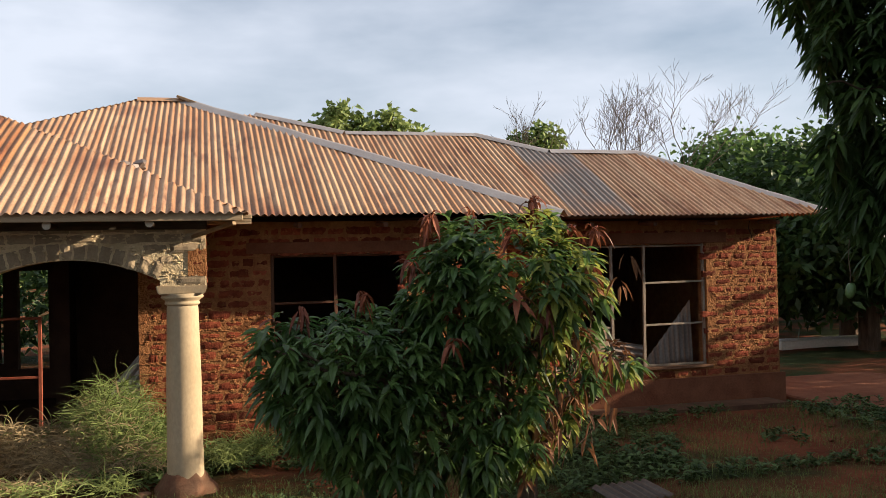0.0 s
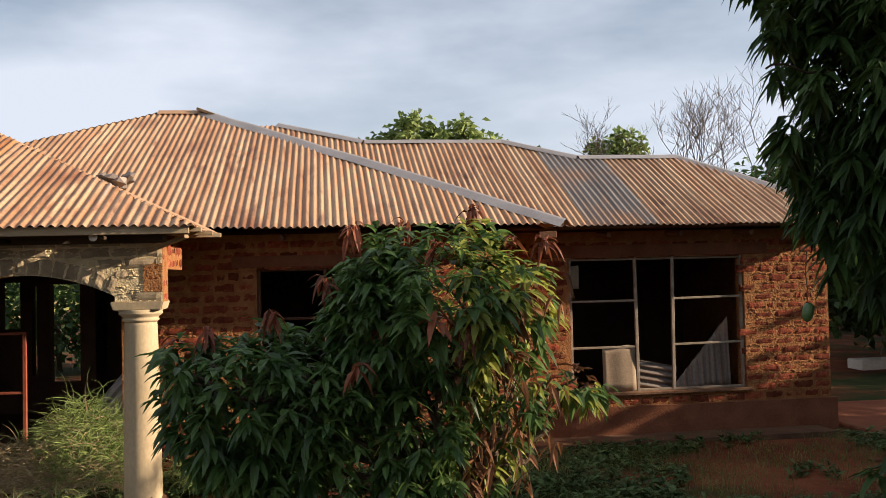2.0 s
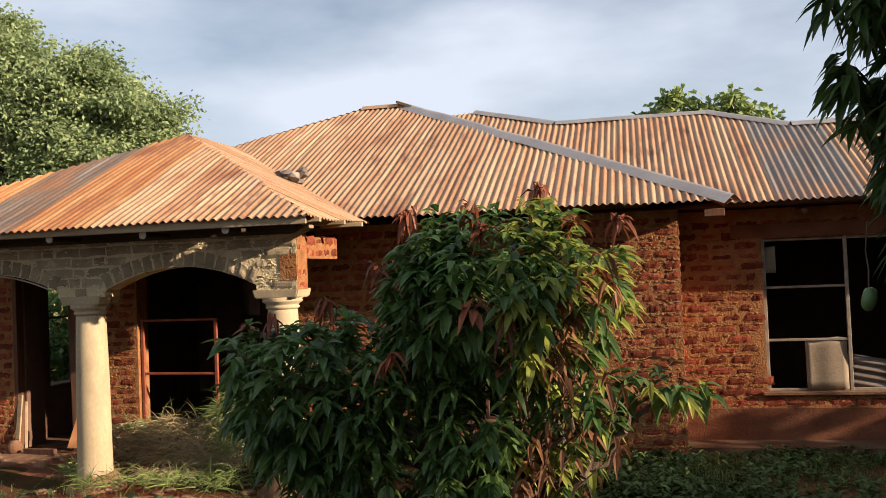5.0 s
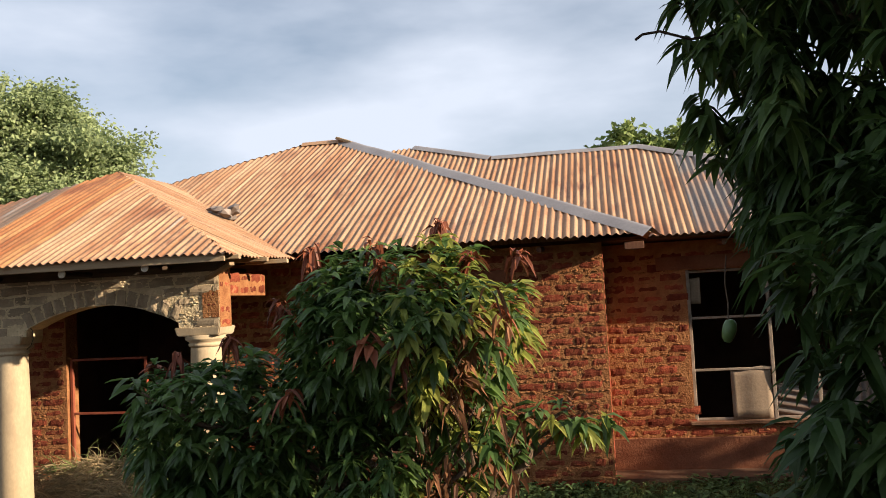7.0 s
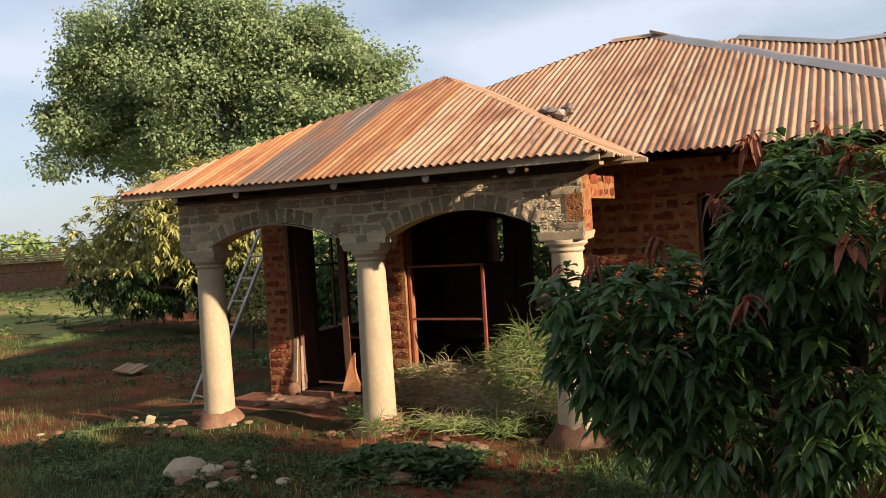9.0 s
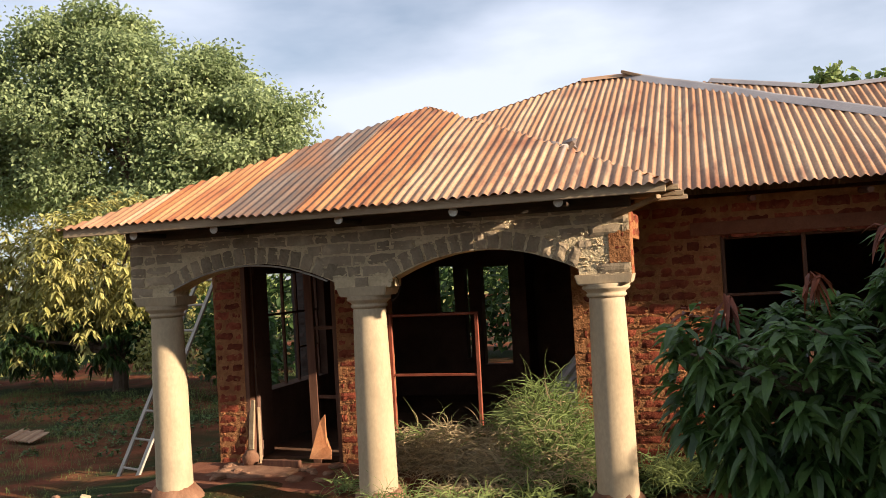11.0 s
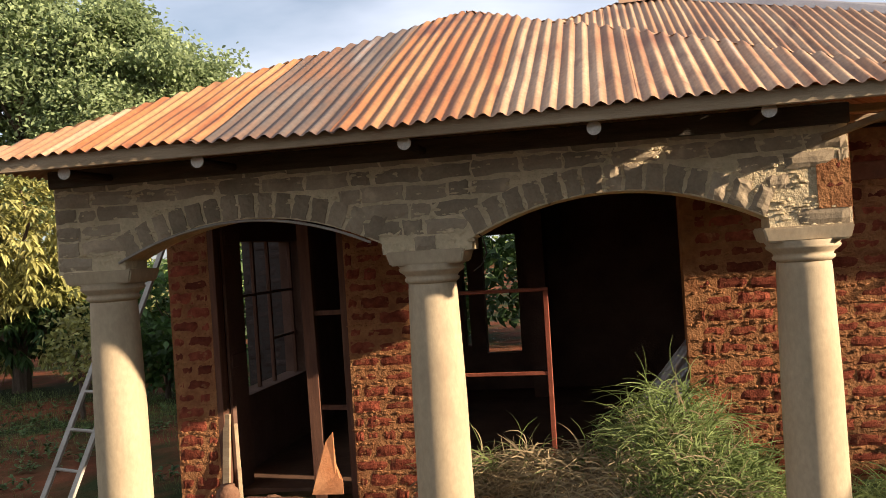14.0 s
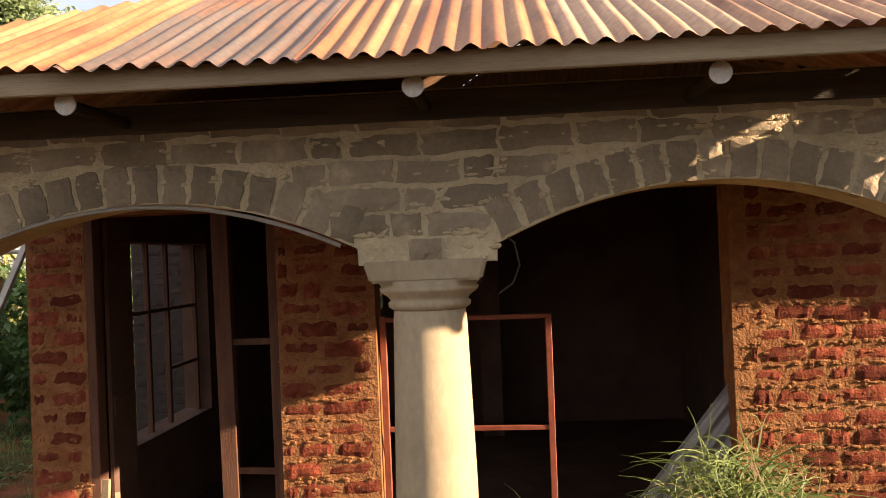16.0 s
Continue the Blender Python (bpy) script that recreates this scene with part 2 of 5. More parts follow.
TWIG = surface("pale_dry_twig", (0.17, 0.125, 0.085), (0.27, 0.205, 0.145), 0.95, 5, 40, 0.2, coords="World", spec=0.1)
ALU = surface("dull_aluminium", (0.28, 0.245, 0.19), (0.40, 0.355, 0.29), 0.6, 6, 60, 0.1, 0.15)
CARD = surface("dusty_cardboard", (0.25, 0.18, 0.118), (0.32, 0.238, 0.16), 0.9, 5, 40, 0.2)
TORN = surface("peeling_orange_board", (0.42, 0.16, 0.06), (0.48, 0.22, 0.095), 0.85, 7, 50, 0.3, coords="World")
RUBBLE = surface("broken_brick_rubble", (0.19, 0.0912, 0.0532), (0.296, 0.171, 0.103), 0.95, 6, 40, 0.8, 0, (1, 1, 1), 0.3, coords="World", spec=0.1)
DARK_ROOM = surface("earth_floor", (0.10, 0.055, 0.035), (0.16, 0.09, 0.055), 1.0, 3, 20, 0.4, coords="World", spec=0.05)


# ---- mesh helpers ----
def mesh_of(name, bm, mat, smooth=False):
    me = bpy.data.meshes.new(name)
    bm.to_mesh(me)
    bm.free()
    for m in (mat if isinstance(mat, (list, tuple)) else [mat]):
        me.materials.append(m)
    if smooth:
        me.polygons.foreach_set("use_smooth", [True] * len(me.polygons))
    return me


def part(name, bm, mat, parent=None, label="", smooth=False):
    ob = new(name, mesh_of(name, bm, mat, smooth))
    ob.parent = parent
    return tagged(ob, label)


def empty(name, at=(0, 0, 0)):
    ob = new(name)
    ob.matrix_basis = Matrix.Translation(at)
    return ob


def box(bm, x0, x1, y0, y1, z0, z1, bevel=0.0):
    r = bmesh.ops.create_cube(bm, size=1, matrix=Matrix.Translation(((x0 + x1) / 2, (y0 + y1) / 2, (z0 + z1) / 2)) @ Matrix.Diagonal((x1 - x0, y1 - y0, z1 - z0, 1)))
    if bevel:
        edges = list({e for v in r["verts"] for e in v.link_edges})
        bmesh.ops.bevel(bm, geom=edges, offset=bevel, segments=1, affect="EDGES")
    return bm


def bar(bm, a, b, w, h=None, bevel=0.0):
    """A square bar from a to b."""
    a, b = Vector(a), Vector(b)
    d = b - a
    m = Matrix.Translation((a + b) / 2) @ d.to_track_quat("Z", "Y").to_matrix().to_4x4() @ Matrix.Diagonal((w, h or w, d.length, 1))
    r = bmesh.ops.create_cube(bm, size=1, matrix=m)
    if bevel:
        bmesh.ops.bevel(bm, geom=list({e for v in r["verts"] for e in v.link_edges}), offset=bevel, segments=1, affect="EDGES")
    return bm


def rod(bm, a, b, ra, rb=None, sides=7):
    a, b = Vector(a), Vector(b)
    d = b - a
    m = Matrix.Translation((a + b) / 2) @ d.to_track_quat("Z", "Y").to_matrix().to_4x4()
    bmesh.ops.create_cone(bm, cap_ends=True, segments=sides, radius1=ra, radius2=ra if rb is None else rb, depth=d.length, matrix=m)
    return bm


def lathe(bm, profile, sides=28, at=(0, 0, 0)):
    rings = []
    for r, z in profile:
        rings.append([bm.verts.new((at[0] + r * math.cos(2 * math.pi * i / sides), at[1] + r * math.sin(2 * math.pi * i / sides), at[2] + z)) for i in range(sides)])
    for lo, hi in zip(rings, rings[1:]):
        for i in range(sides):
            bm.faces.new((lo[i], lo[(i + 1) % sides], hi[(i + 1) % sides], hi[i]))
    bm.faces.new(rings[0][::-1])
    bm.faces.new(rings[-1])
    return bm


# Dark tone of the strip that gives the shade under the porch eave.
EAVE_SHADE_TONE = surface("eave_shade_tone", (0.065, 0.050, 0.036), (0.125, 0.098, 0.070), 0.9, 7, 50, 0.5, 0, (0.5, 4, 4), 0.1, coords="World")
OLD_TIMBER = surface("old_brown_timber", (0.085, 0.036, 0.02), (0.145, 0.066, 0.036), 0.85, 6, 60, 0.3, 0, (4, 4, 0.4), 0.1, coords="World")
# Near black: porch-roof shade put into the pole colour; wires use it too.
POLE = surface("near_black", (0.03, 0.02, 0.014), (0.06, 0.04, 0.026), 0.9, 5, 60, 0.3, 0, (4, 0.4, 4), 0.1, coords="World", spec=0.1)


def sweep(bm, pts, r, sides=6):
    """One tube along a line of points."""
    pts = [Vector(p) for p in pts]
    rings = []
    for i, p in enumerate(pts):
        d = (pts[min(i + 1, len(pts) - 1)] - pts[max(i - 1, 0)]).normalized()
        a = d.cross(Vector((0.13, 0.97, 0.21))).normalized()
        b = d.cross(a)
        rings.append([bm.verts.new(p + (a * math.cos(2 * math.pi * k / sides) + b * math.sin(2 * math.pi * k / sides)) * r) for k in range(sides)])
    for lo, hi in zip(rings, rings[1:]):
        for k in range(sides):
            bm.faces.new((lo[k], lo[(k + 1) % sides], hi[(k + 1) % sides], hi[k]))
    return bm


# ---- ground ----
def ground_z(x, y):
    z = -0.10 + 0.05 * noise.noise((x * 0.5, y * 0.5, 0)) + 0.025 * noise.noise((x * 1.7, y * 1.7, 3))
    z += 0.18 * max(0.0, min(1.0, (7.5 - y) / 5)) * max(0.0, 1 - abs(y - 1) / 40)
    z -= 0.15 * max(0.0, min(1.0, (-4.4 - x) / 1.2))
    for mx, my, r, h in ((-4.3, 7.7, 0.45, 0.10), (-4.9, 7.2, 0.6, 0.09), (-2.1, 6.9, 0.5, 0.10), (-3.3, 8.9, 0.4, 0.06), (-0.9, 7.1, 0.4, 0.07)):
        z += h * math.exp(-((x - mx) ** 2 + (y - my) ** 2) / (r * r))
    far = math.hypot(x, y - 8)
    return z + (0.012 * (far - 14) if far > 14 else 0) * 0.5


def axis(lo, hi, near0, near1, fine, grow=1.35):
    out, v, step = [], near0, fine
    while v < near1:
        out.append(v)
        v += fine
    while v < hi:
        out.append(v)
        step *= grow
        v += step
    out.append(hi)
    v, step = near0 - fine, fine
    while v > lo:
        out.insert(0, v)
        step *= grow
        v -= step
    out.insert(0, lo)
    return out


def ground_sheet():
    xs, ys = axis(-900, 900, -9, 10, 0.16), axis(-400, 1500, 1, 12, 0.16)
    verts = [(x, y, ground_z(x, y) + random.uniform(-0.006, 0.006)) for y in ys for x in xs]
    w = len(xs)
    faces = [(j * w + i, j * w + i + 1, (j + 1) * w + i + 1, (j + 1) * w + i) for j in range(len(ys) - 1) for i in range(w - 1)]
    me = bpy.data.meshes.new("ground")
    me.from_pydata(verts, [], faces)
    me.materials.append(SOIL)
    me.polygons.foreach_set("use_smooth", [True] * len(me.polygons))
    tagged(new("ground", me), "trodden red earth with patches of weeds", "ground", kind="structure")


ground_sheet()

def field():
    """Sunlit pasture west of the yard, laid a little over the soil with a wandering edge."""
    verts, faces = [], []
    cols, rows = 46, 40
    for j in range(rows + 1):
        for i in range(cols + 1):
            f, g = i / cols, j / rows
            x = -16.0 - 110 * f ** 1.7 + (2.5 * noise.noise((g * 14, 1.5, 0)) if i < 3 else 0)
            y = 17.0 + 95 * g ** 1.6 - 8 * f + (2.5 * noise.noise((f * 14, 4.5, 0)) if j < 3 else 0)
            edge = i in (0, cols) or j in (0, rows)
            verts.append((x, y, ground_z(x, y) + (-0.05 if edge else 0.045 + 0.05 * noise.noise((x * 0.6, y * 0.6, 7)))))
    for j in range(rows):
        for i in range(cols):
            q = j * (cols + 1) + i
            faces.append((q, q + 1, q + cols + 2, q + cols + 1))
    me = bpy.data.meshes.new("field")
    me.from_pydata(verts, [], faces)
    me.materials.append(PASTURE)
    me.polygons.foreach_set("use_smooth", [True] * len(me.polygons))
    tagged(new("field", me), "sunlit green and straw pasture beyond the yard", "field", kind="structure")


field()

# ---- corrugated roofs ----
PITCH = 0.0762


def outline(pts, u):
    for (a, va), (b, vb) in zip(pts, pts[1:]):
        if a <= u <= b:
            return va + (vb - va) * (u - a) / max(b - a, 1e-6)
    return pts[0][1] if u < pts[0][0] else pts[-1][1]


def roof_plane(roof, origin, along, up, slope, top, bottom=None, mats=None, sheet=0.78, seed=1, rag=0.02, dip=0.0, lip=0.0):
    """Corrugated sheets laid side by side; along and up are plan directions, top and bottom the outlines over u."""
    rnd = random.Random(seed)
    o, a, n = Vector(origin), Vector(along), Vector(up)
    u, last = top[0][0], top[-1][0]
    index = 0
    while u < last - 1e-4:
        end = min(last, u + sheet)
        lift, drop = 0.004 * (index % 2) + rnd.uniform(0, 0.004), rnd.uniform(-rag, rag)
        steps = max(2, int(round((end + 0.05 - u) / PITCH * 7)))
        rows = 9
        verts, faces, coords = [], [], []
        for i in range(steps + 1):
            uu = min(u + (end + 0.05 - u) * i / steps, last)
            v1 = outline(top, uu)
            v0 = outline(bottom, uu) if bottom else 0.0
            v0 += drop
            if lip and uu > -1.6:
                v1 += lip * max(0.0, 0.55 + 1.1 * noise.noise((uu * 4.3, 2.0, seed)))
            v1 = max(v1, v0 + 0.001)
            for j in range(rows + 1):
                v = v0 + (v1 - v0) * j / rows
                p = o + a * uu + n * v
                z = o.z + slope * v + 0.0105 * math.sin(2 * math.pi * uu / PITCH) + lift
                z += 0.018 * noise.noise((uu * 0.8, v * 0.9, seed)) + 0.006 * noise.noise((uu * 3, v * 2, seed + 5)) - dip * math.sin(math.pi * min(1, max(0, v / 3.5)))
                verts.append((p.x, p.y, z))
                coords.append((uu + PITCH * round(seed * 7.3 / PITCH), v + seed * 3.1))
        for i in range(steps):
            for j in range(rows):
                q = i * (rows + 1) + j
                faces.append((q, q + rows + 1, q + rows + 2, q + 1))
        me = bpy.data.meshes.new("roof_sheet")
        me.from_pydata(verts, [], faces)
        me.materials.append(mats[index] if mats and index < len(mats) else RUST)
        me.polygons.foreach_set("use_smooth", [True] * len(me.polygons))
        layer = me.uv_layers.new(name="UVMap")
        for loop in me.loops:
            layer.data[loop.index].uv = coords[loop.vertex_index]
        ob = new("roof_sheet", me)
        ob.parent = roof
        u, index = end, index + 1


def ridge_cap(roof, a, b, width=0.16, mat=None, name="ridge_cap"):
    """A folded metal cap laid over a ridge or hip in slightly kinked lengths."""
    a, b = Vector(a), Vector(b)
    d = (b - a)
    side = Vector((-d.y, d.x, 0)).normalized()
    bm = bmesh.new()
    count = max(2, int(d.length / 0.3))
    rows = []
    for i in range(count + 1):
        p = a + d * i / count + Vector((0, 0, 0.03 + 0.012 * noise.noise((i * 0.7, a.x, a.y))))
        rows.append([bm.verts.new(p + side * width * s + Vector((0, 0, -0.34 * width * abs(s) * 1.6 + (0.012 if abs(s) < 0.3 else 0)))) for s in (-1, -0.25, 0, 0.25, 1)])
    for r, s in zip(rows, rows[1:]):
        for i in range(4):
            bm.faces.new((r[i], r[i + 1], s[i + 1], s[i]))
    part(name, bm, mat or ZINC_NEW, roof, "grey galvanised cap" if (mat or ZINC_NEW) is ZINC_NEW else "", True)


EM, ZM, SM = 9.44, 2.37, 0.463
main_roof = tagged(empty("main_roof", (0, 0, 0)), "hipped roof of rusty corrugated iron sheets over the main block", "roof")
R, O, Z = RUST, RUST_ORANGE, ZINC
roof_plane(main_roof, (0, EM, ZM), (1, 0, 0), (0, 1, 0), SM, [(-4.62, 0), (-0.54, 4.01), (0.1, 4.01), (4.13, 0)],
           [(-4.62, 0), (-4.2, 0), (-1.79, 2.3), (0.6, 0), (4.13, 0)], [R] * 12, seed=3)
roof_plane(main_roof, (4.13, EM, ZM), (0, 1, 0), (-1, 0, 0), 0.461, [(0, 0), (4.01, 4.03), (4.46, 4.03), (8.46, 0)], seed=4)
roof_plane(main_roof, (-4.62, EM, ZM), (0, 1, 0), (1, 0, 0), 0.455, [(0, 0), (4.01, 4.08), (4.46, 4.08), (8.46, 0)], seed=5)
roof_plane(main_roof, (0, 17.9, ZM), (1, 0, 0), (0, -1, 0), 0.462, [(-4.62, 0), (-0.54, 4.02), (0.1, 4.02), (4.13, 0)], seed=6)
ridge_cap(main_roof, (0.1, EM + 4.01, ZM + 1.857), (4.16, EM - 0.03, ZM), 0.135)
ridge_cap(main_roof, (-0.54, EM + 4.01, ZM + 1.857), (0.1, EM + 4.01, ZM + 1.857), 0.10, RUST)

porch_roof = tagged(empty("porch_roof"), "hipped porch roof of patched rusty corrugated iron sheets", "roof")
EP, ZP = 7.82, 2.31
roof_plane(porch_roof, (0, EP, ZP), (1, 0, 0), (0, 1, 0), 0.452, [(-4.25, 0), (-1.8, 2.68), (-1.77, 2.68), (0.7, 0)], None, [R, O, ZINC_DARK, O, R, R, R], 0.72, 8, lip=0.055)
roof_plane(porch_roof, (0.7, EP, ZP), (0, 1, 0), (-1, 0, 0), 0.4887, [(0, 0), (0.28, 0.259), (0.29, 0.178), (0.40, 0.272), (0.41, 0.379), (2.68, 2.48), (4.1, 2.48), (4.12, 2.4)],
           [(0, 0), (1.7, 0), (4.12, 2.3)], seed=9)
roof_plane(porch_roof, (-4.25, EP, ZP), (0, 1, 0), (1, 0, 0), 0.4887, [(0, 0), (2.68, 2.46), (4.1, 2.46), (4.12, 2.4)],
           [(0, 0), (1.7, 0), (4.12, 2.3)], seed=10)

wing_roof = tagged(empty("wing_roof"), "lower hipped wing roof of weathered corrugated iron with grey ridge caps", "roof")
EW, ZW = 10.18, 2.37
wing_top = [(0.75, 3.45), (1.1, 3.5), (2.3, 2.75), (4.25, 2.75), (5.15, 2.1), (6.55, 2.1), (8.25, 0)]
roof_plane(wing_roof, (0, EW, ZW), (1, 0, 0), (0, 1, 0), 0.49, wing_top, [(0.75, 3.2), (4.1, 0), (8.25, 0)], [R, R, R, R, R, Z, R, R, R, O], seed=12)
roof_plane(wing_roof, (8.25, EW, ZW), (0, 1, 0), (-1, 0, 0), 0.605, [(0, 0), (2.1, 1.7), (3.2, 1.7), (5.3, 0)], seed=13)
roof_plane(wing_roof, (0, 15.7, ZW), (1, 0, 0), (0, -1, 0), 0.49, [(4.2, 2.7), (5.15, 2.05), (6.55, 2.05), (8.25, 0)], seed=14)
for (ua, va), (ub, vb) in zip(wing_top[1:], wing_top[2:]):
    ridge_cap(wing_roof, (ua, EW + va, ZW + 0.49 * va), (ub, EW + vb, ZW + 0.49 * vb), 0.09)


# ---- walls ----
def rough_brick(name, mat, seed, depth=0.06, length=0.222, height=0.073, rough=0.006):
    """A hand-made brick with a pitted, uneven face and worn edges."""
    rnd = random.Random(seed)
    cols, rows = 6, 3
    bm = bmesh.new()
    front = []
    for j in range(rows + 1):
        for i in range(cols + 1):
            edge = i in (0, cols) or j in (0, rows)
            x = (i / cols - 0.5) * length + rnd.uniform(-1, 1) * max(rough * 0.8, 0.007 if edge else 0)
            z = (j / rows - 0.5) * height + rnd.uniform(-1, 1) * max(rough * 0.8, 0.0055 if edge else 0)
            y = -depth / 2 + (0.008 if edge else 0.0) + rnd.uniform(-rough, rough)
            front.append(bm.verts.new((x, y, z)))
    back = [bm.verts.new((v.co.x, depth / 2, v.co.z)) for v in front]
    w = cols + 1
    for j in range(rows):
        for i in range(cols):
            bm.faces.new((front[j * w + i], front[j * w + i + 1], front[(j + 1) * w + i + 1], front[(j + 1) * w + i]))
    loop = [i for i in range(cols)] + [j * w + cols for j in range(rows)] + [rows * w + i for i in range(cols, 0, -1)] + [j * w for j in range(rows, 0, -1)]
    for a, b in zip(loop, loop[1:] + loop[:1]):
        bm.faces.new((front[b], front[a], back[a], back[b]))
    bm.verts.ensure_lookup_table()
    for v in [back[i] for i in range(len(back)) if i not in loop]:
        bm.verts.remove(v)
    return mesh_of(name, bm, mat)


RED_BRICKS = [rough_brick("brick", BRICK_RED, i, rough=0.0032) for i in range(10)]
GREY_BRICKS = [rough_brick("brick", BRICK_GREY, i + 20, rough=0.0022) for i in range(8)]
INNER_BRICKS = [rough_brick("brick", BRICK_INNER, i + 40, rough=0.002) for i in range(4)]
COURSE, STEP = 0.108, 0.252


def lay_bricks(wall, origin, along, normal, u0, u1, z0, z1, meshes, skip=None, seed=0, proud=0.005, jitter=0.004, gap=(0.014, 0.034), course=COURSE, tall=(0.96, 1.18)):
    """Courses of single bricks set into the face of a wall, with recessed joints."""
    rnd = random.Random(seed)
    a, n, o = Vector(along), Vector(normal), Vector(origin)
    turn = math.atan2(a.y, a.x)
    z, row = z0 + course / 2, 0
    while z < z1 - 0.02:
        u = u0 - (STEP / 2 if row % 2 else 0) + rnd.uniform(-0.06, 0)
        while u < u1 - 0.01:
            lo, hi = max(u, u0), min(u + STEP * rnd.choice((0.5, 0.85, 0.95, 1, 1, 1.05, 1.08)), u1)
            nxt = hi if hi < u1 else u1
            if hi - lo > 0.05 and not (skip and skip((lo + hi) / 2, z, hi - lo)):
                ob = new("brick", rnd.choice(meshes))
                ob.parent = wall
                c = o + a * ((lo + hi) / 2) + n * (proud - 0.03 + rnd.uniform(-jitter, jitter))
                ob.matrix_basis = Matrix.Translation((c.x, c.y, z + 0.010 * noise.noise((lo * 1.3, z * 2.1, seed * 3.7)) + rnd.uniform(-0.006, 0.006))) @ pose(0, 0, 0, rnd.uniform(-2, 2), rnd.uniform(-2.6, 2.6), math.degrees(turn) + rnd.uniform(-1.2, 1.2)) @ Matrix.Diagonal(((hi - lo - rnd.uniform(*gap)) / 0.222, 1, rnd.uniform(*tall), 1))
            u = nxt
        z += course
        row += 1


def mortar_lumps(wall, origin, along, normal, u0, u1, z0, z1, mat, count, seed, skip=None):
    """Uneven lumps of mortar squeezed out of the joints."""
    rnd = random.Random(seed)
    a, n, o, up = Vector(along), Vector(normal), Vector(origin), Vector((0, 0, 1))
    verts, faces = [], []
    rows = max(1, int((z1 - z0) / COURSE))
    for _ in range(count):
        u = rnd.uniform(u0 + 0.02, u1 - 0.02)
        z = z0 + COURSE * rnd.randint(0, rows) + rnd.gauss(0, 0.007)
        if rnd.random() < 0.25:
            z += rnd.uniform(0, COURSE)
        if z > z1 - 0.01 or skip and skip(u, z, 0.05):
            continue
        w, h, d = rnd.uniform(0.010, 0.034), rnd.uniform(0.005, 0.013), rnd.uniform(0.004, 0.011)
        c = o + a * u + up * z
        b = len(verts)
        ring = [c + a * w * math.cos(t) * rnd.uniform(0.7, 1.2) + up * h * math.sin(t) * rnd.uniform(0.7, 1.3) for t in (0, 1.05, 2.1, 3.14, 4.2, 5.25)]
        verts.extend(ring)
        verts.extend([c.lerp(p, 0.55) + n * d * rnd.uniform(0.7, 1.1) for p in ring])
        for i in range(6):
            j = (i + 1) % 6
            faces.append((b + i, b + j, b + 6 + j, b + 6 + i))
        faces.append(tuple(b + 6 + i for i in range(6)))
    me = bpy.data.meshes.new("mortar")
    me.from_pydata([tuple(v) for v in verts], [], faces)
    me.materials.append(mat)
    ob = new("mortar", me)
    ob.parent = wall
    tagged(ob, "rough mortar squeezed from the joints", kind="stuff")


def wall_body(name, boxes, mat, label, category="wall"):
    bm = bmesh.new()
    for b in boxes:
        box(bm, *b)
    return tagged(part(name, bm, mat), label, category, kind="structure")


YM, YW = 10.01, 10.71
WT = 2.33
# porch back wall and main front wall, opening by opening
wall_door = wall_body("wall_porch_west", [(-4.12, -3.79, YM, YM + 0.22, -0.3, WT), (-3.79, -2.73, YM + 0.002, YM + 0.22, 2.02, WT), (-2.73, -2.2, YM, YM + 0.22, -0.3, WT)], MORTAR, "rough red brick wall between the porch door and window")
lay_bricks(wall_door, (0, YM, 0), (1, 0, 0), (0, -1, 0), -4.12, -3.79, -0.1, WT, RED_BRICKS, seed=1)
lay_bricks(wall_door, (0, YM, 0), (1, 0, 0), (0, -1, 0), -2.73, -2.2, -0.1, WT, RED_BRICKS, seed=2)
mortar_lumps(wall_door, (0, YM, 0), (1, 0, 0), (0, -1, 0), -4.12, -2.2, -0.1, WT, MORTAR, 1150, 91, lambda u, z, w: -3.8 < u < -2.72)
wall_mid = wall_body("wall_porch_east", [(-2.2, -0.33, YM + 0.002, YM + 0.22, 2.05, WT), (-2.2, -0.33, YM + 0.002, YM + 0.22, -0.3, -0.02), (-0.33, 1.02, YM, YM + 0.22, -0.3, WT)], MORTAR, "rough red brick front wall beside the porch")
lay_bricks(wall_mid, (0, YM, 0), (1, 0, 0), (0, -1, 0), -0.25, 1.02, -0.1, WT, RED_BRICKS, seed=3)
mortar_lumps(wall_mid, (0, YM, 0), (1, 0, 0), (0, -1, 0), -0.33, 1.02, -0.1, WT, MORTAR, 1150, 92)
WL0, WL1 = 1.02, 2.5
wall_main = wall_body("wall_main_front", [(WL0, WL1, YM + 0.002, YM + 0.22, 1.98, WT), (WL0, WL1, YM + 0.002, YM + 0.22, -0.3, 0.28), (WL1, 3.69, YM, YM + 0.22, -0.3, WT), (3.47, 3.69, YM + 0.22, YW + 0.2, -0.3, WT)], MORTAR, "red brick front wall around an empty window opening")
lay_bricks(wall_main, (0, YM, 0), (1, 0, 0), (0, -1, 0), WL0, 3.69, -0.1, WT, RED_BRICKS, lambda u, z, w: u < WL1 and 0.24 < z < 1.99, seed=4)
mortar_lumps(wall_main, (0, YM, 0), (1, 0, 0), (0, -1, 0), WL1, 3.69, -0.1, WT, MORTAR, 1000, 93)
lay_bricks(wall_main, (3.69, 0, 0), (0, 1, 0), (1, 0, 0), YM, YW, -0.1, WT, RED_BRICKS, seed=5)
WW0, WW1, XE = 4.54, 6.69, 7.76
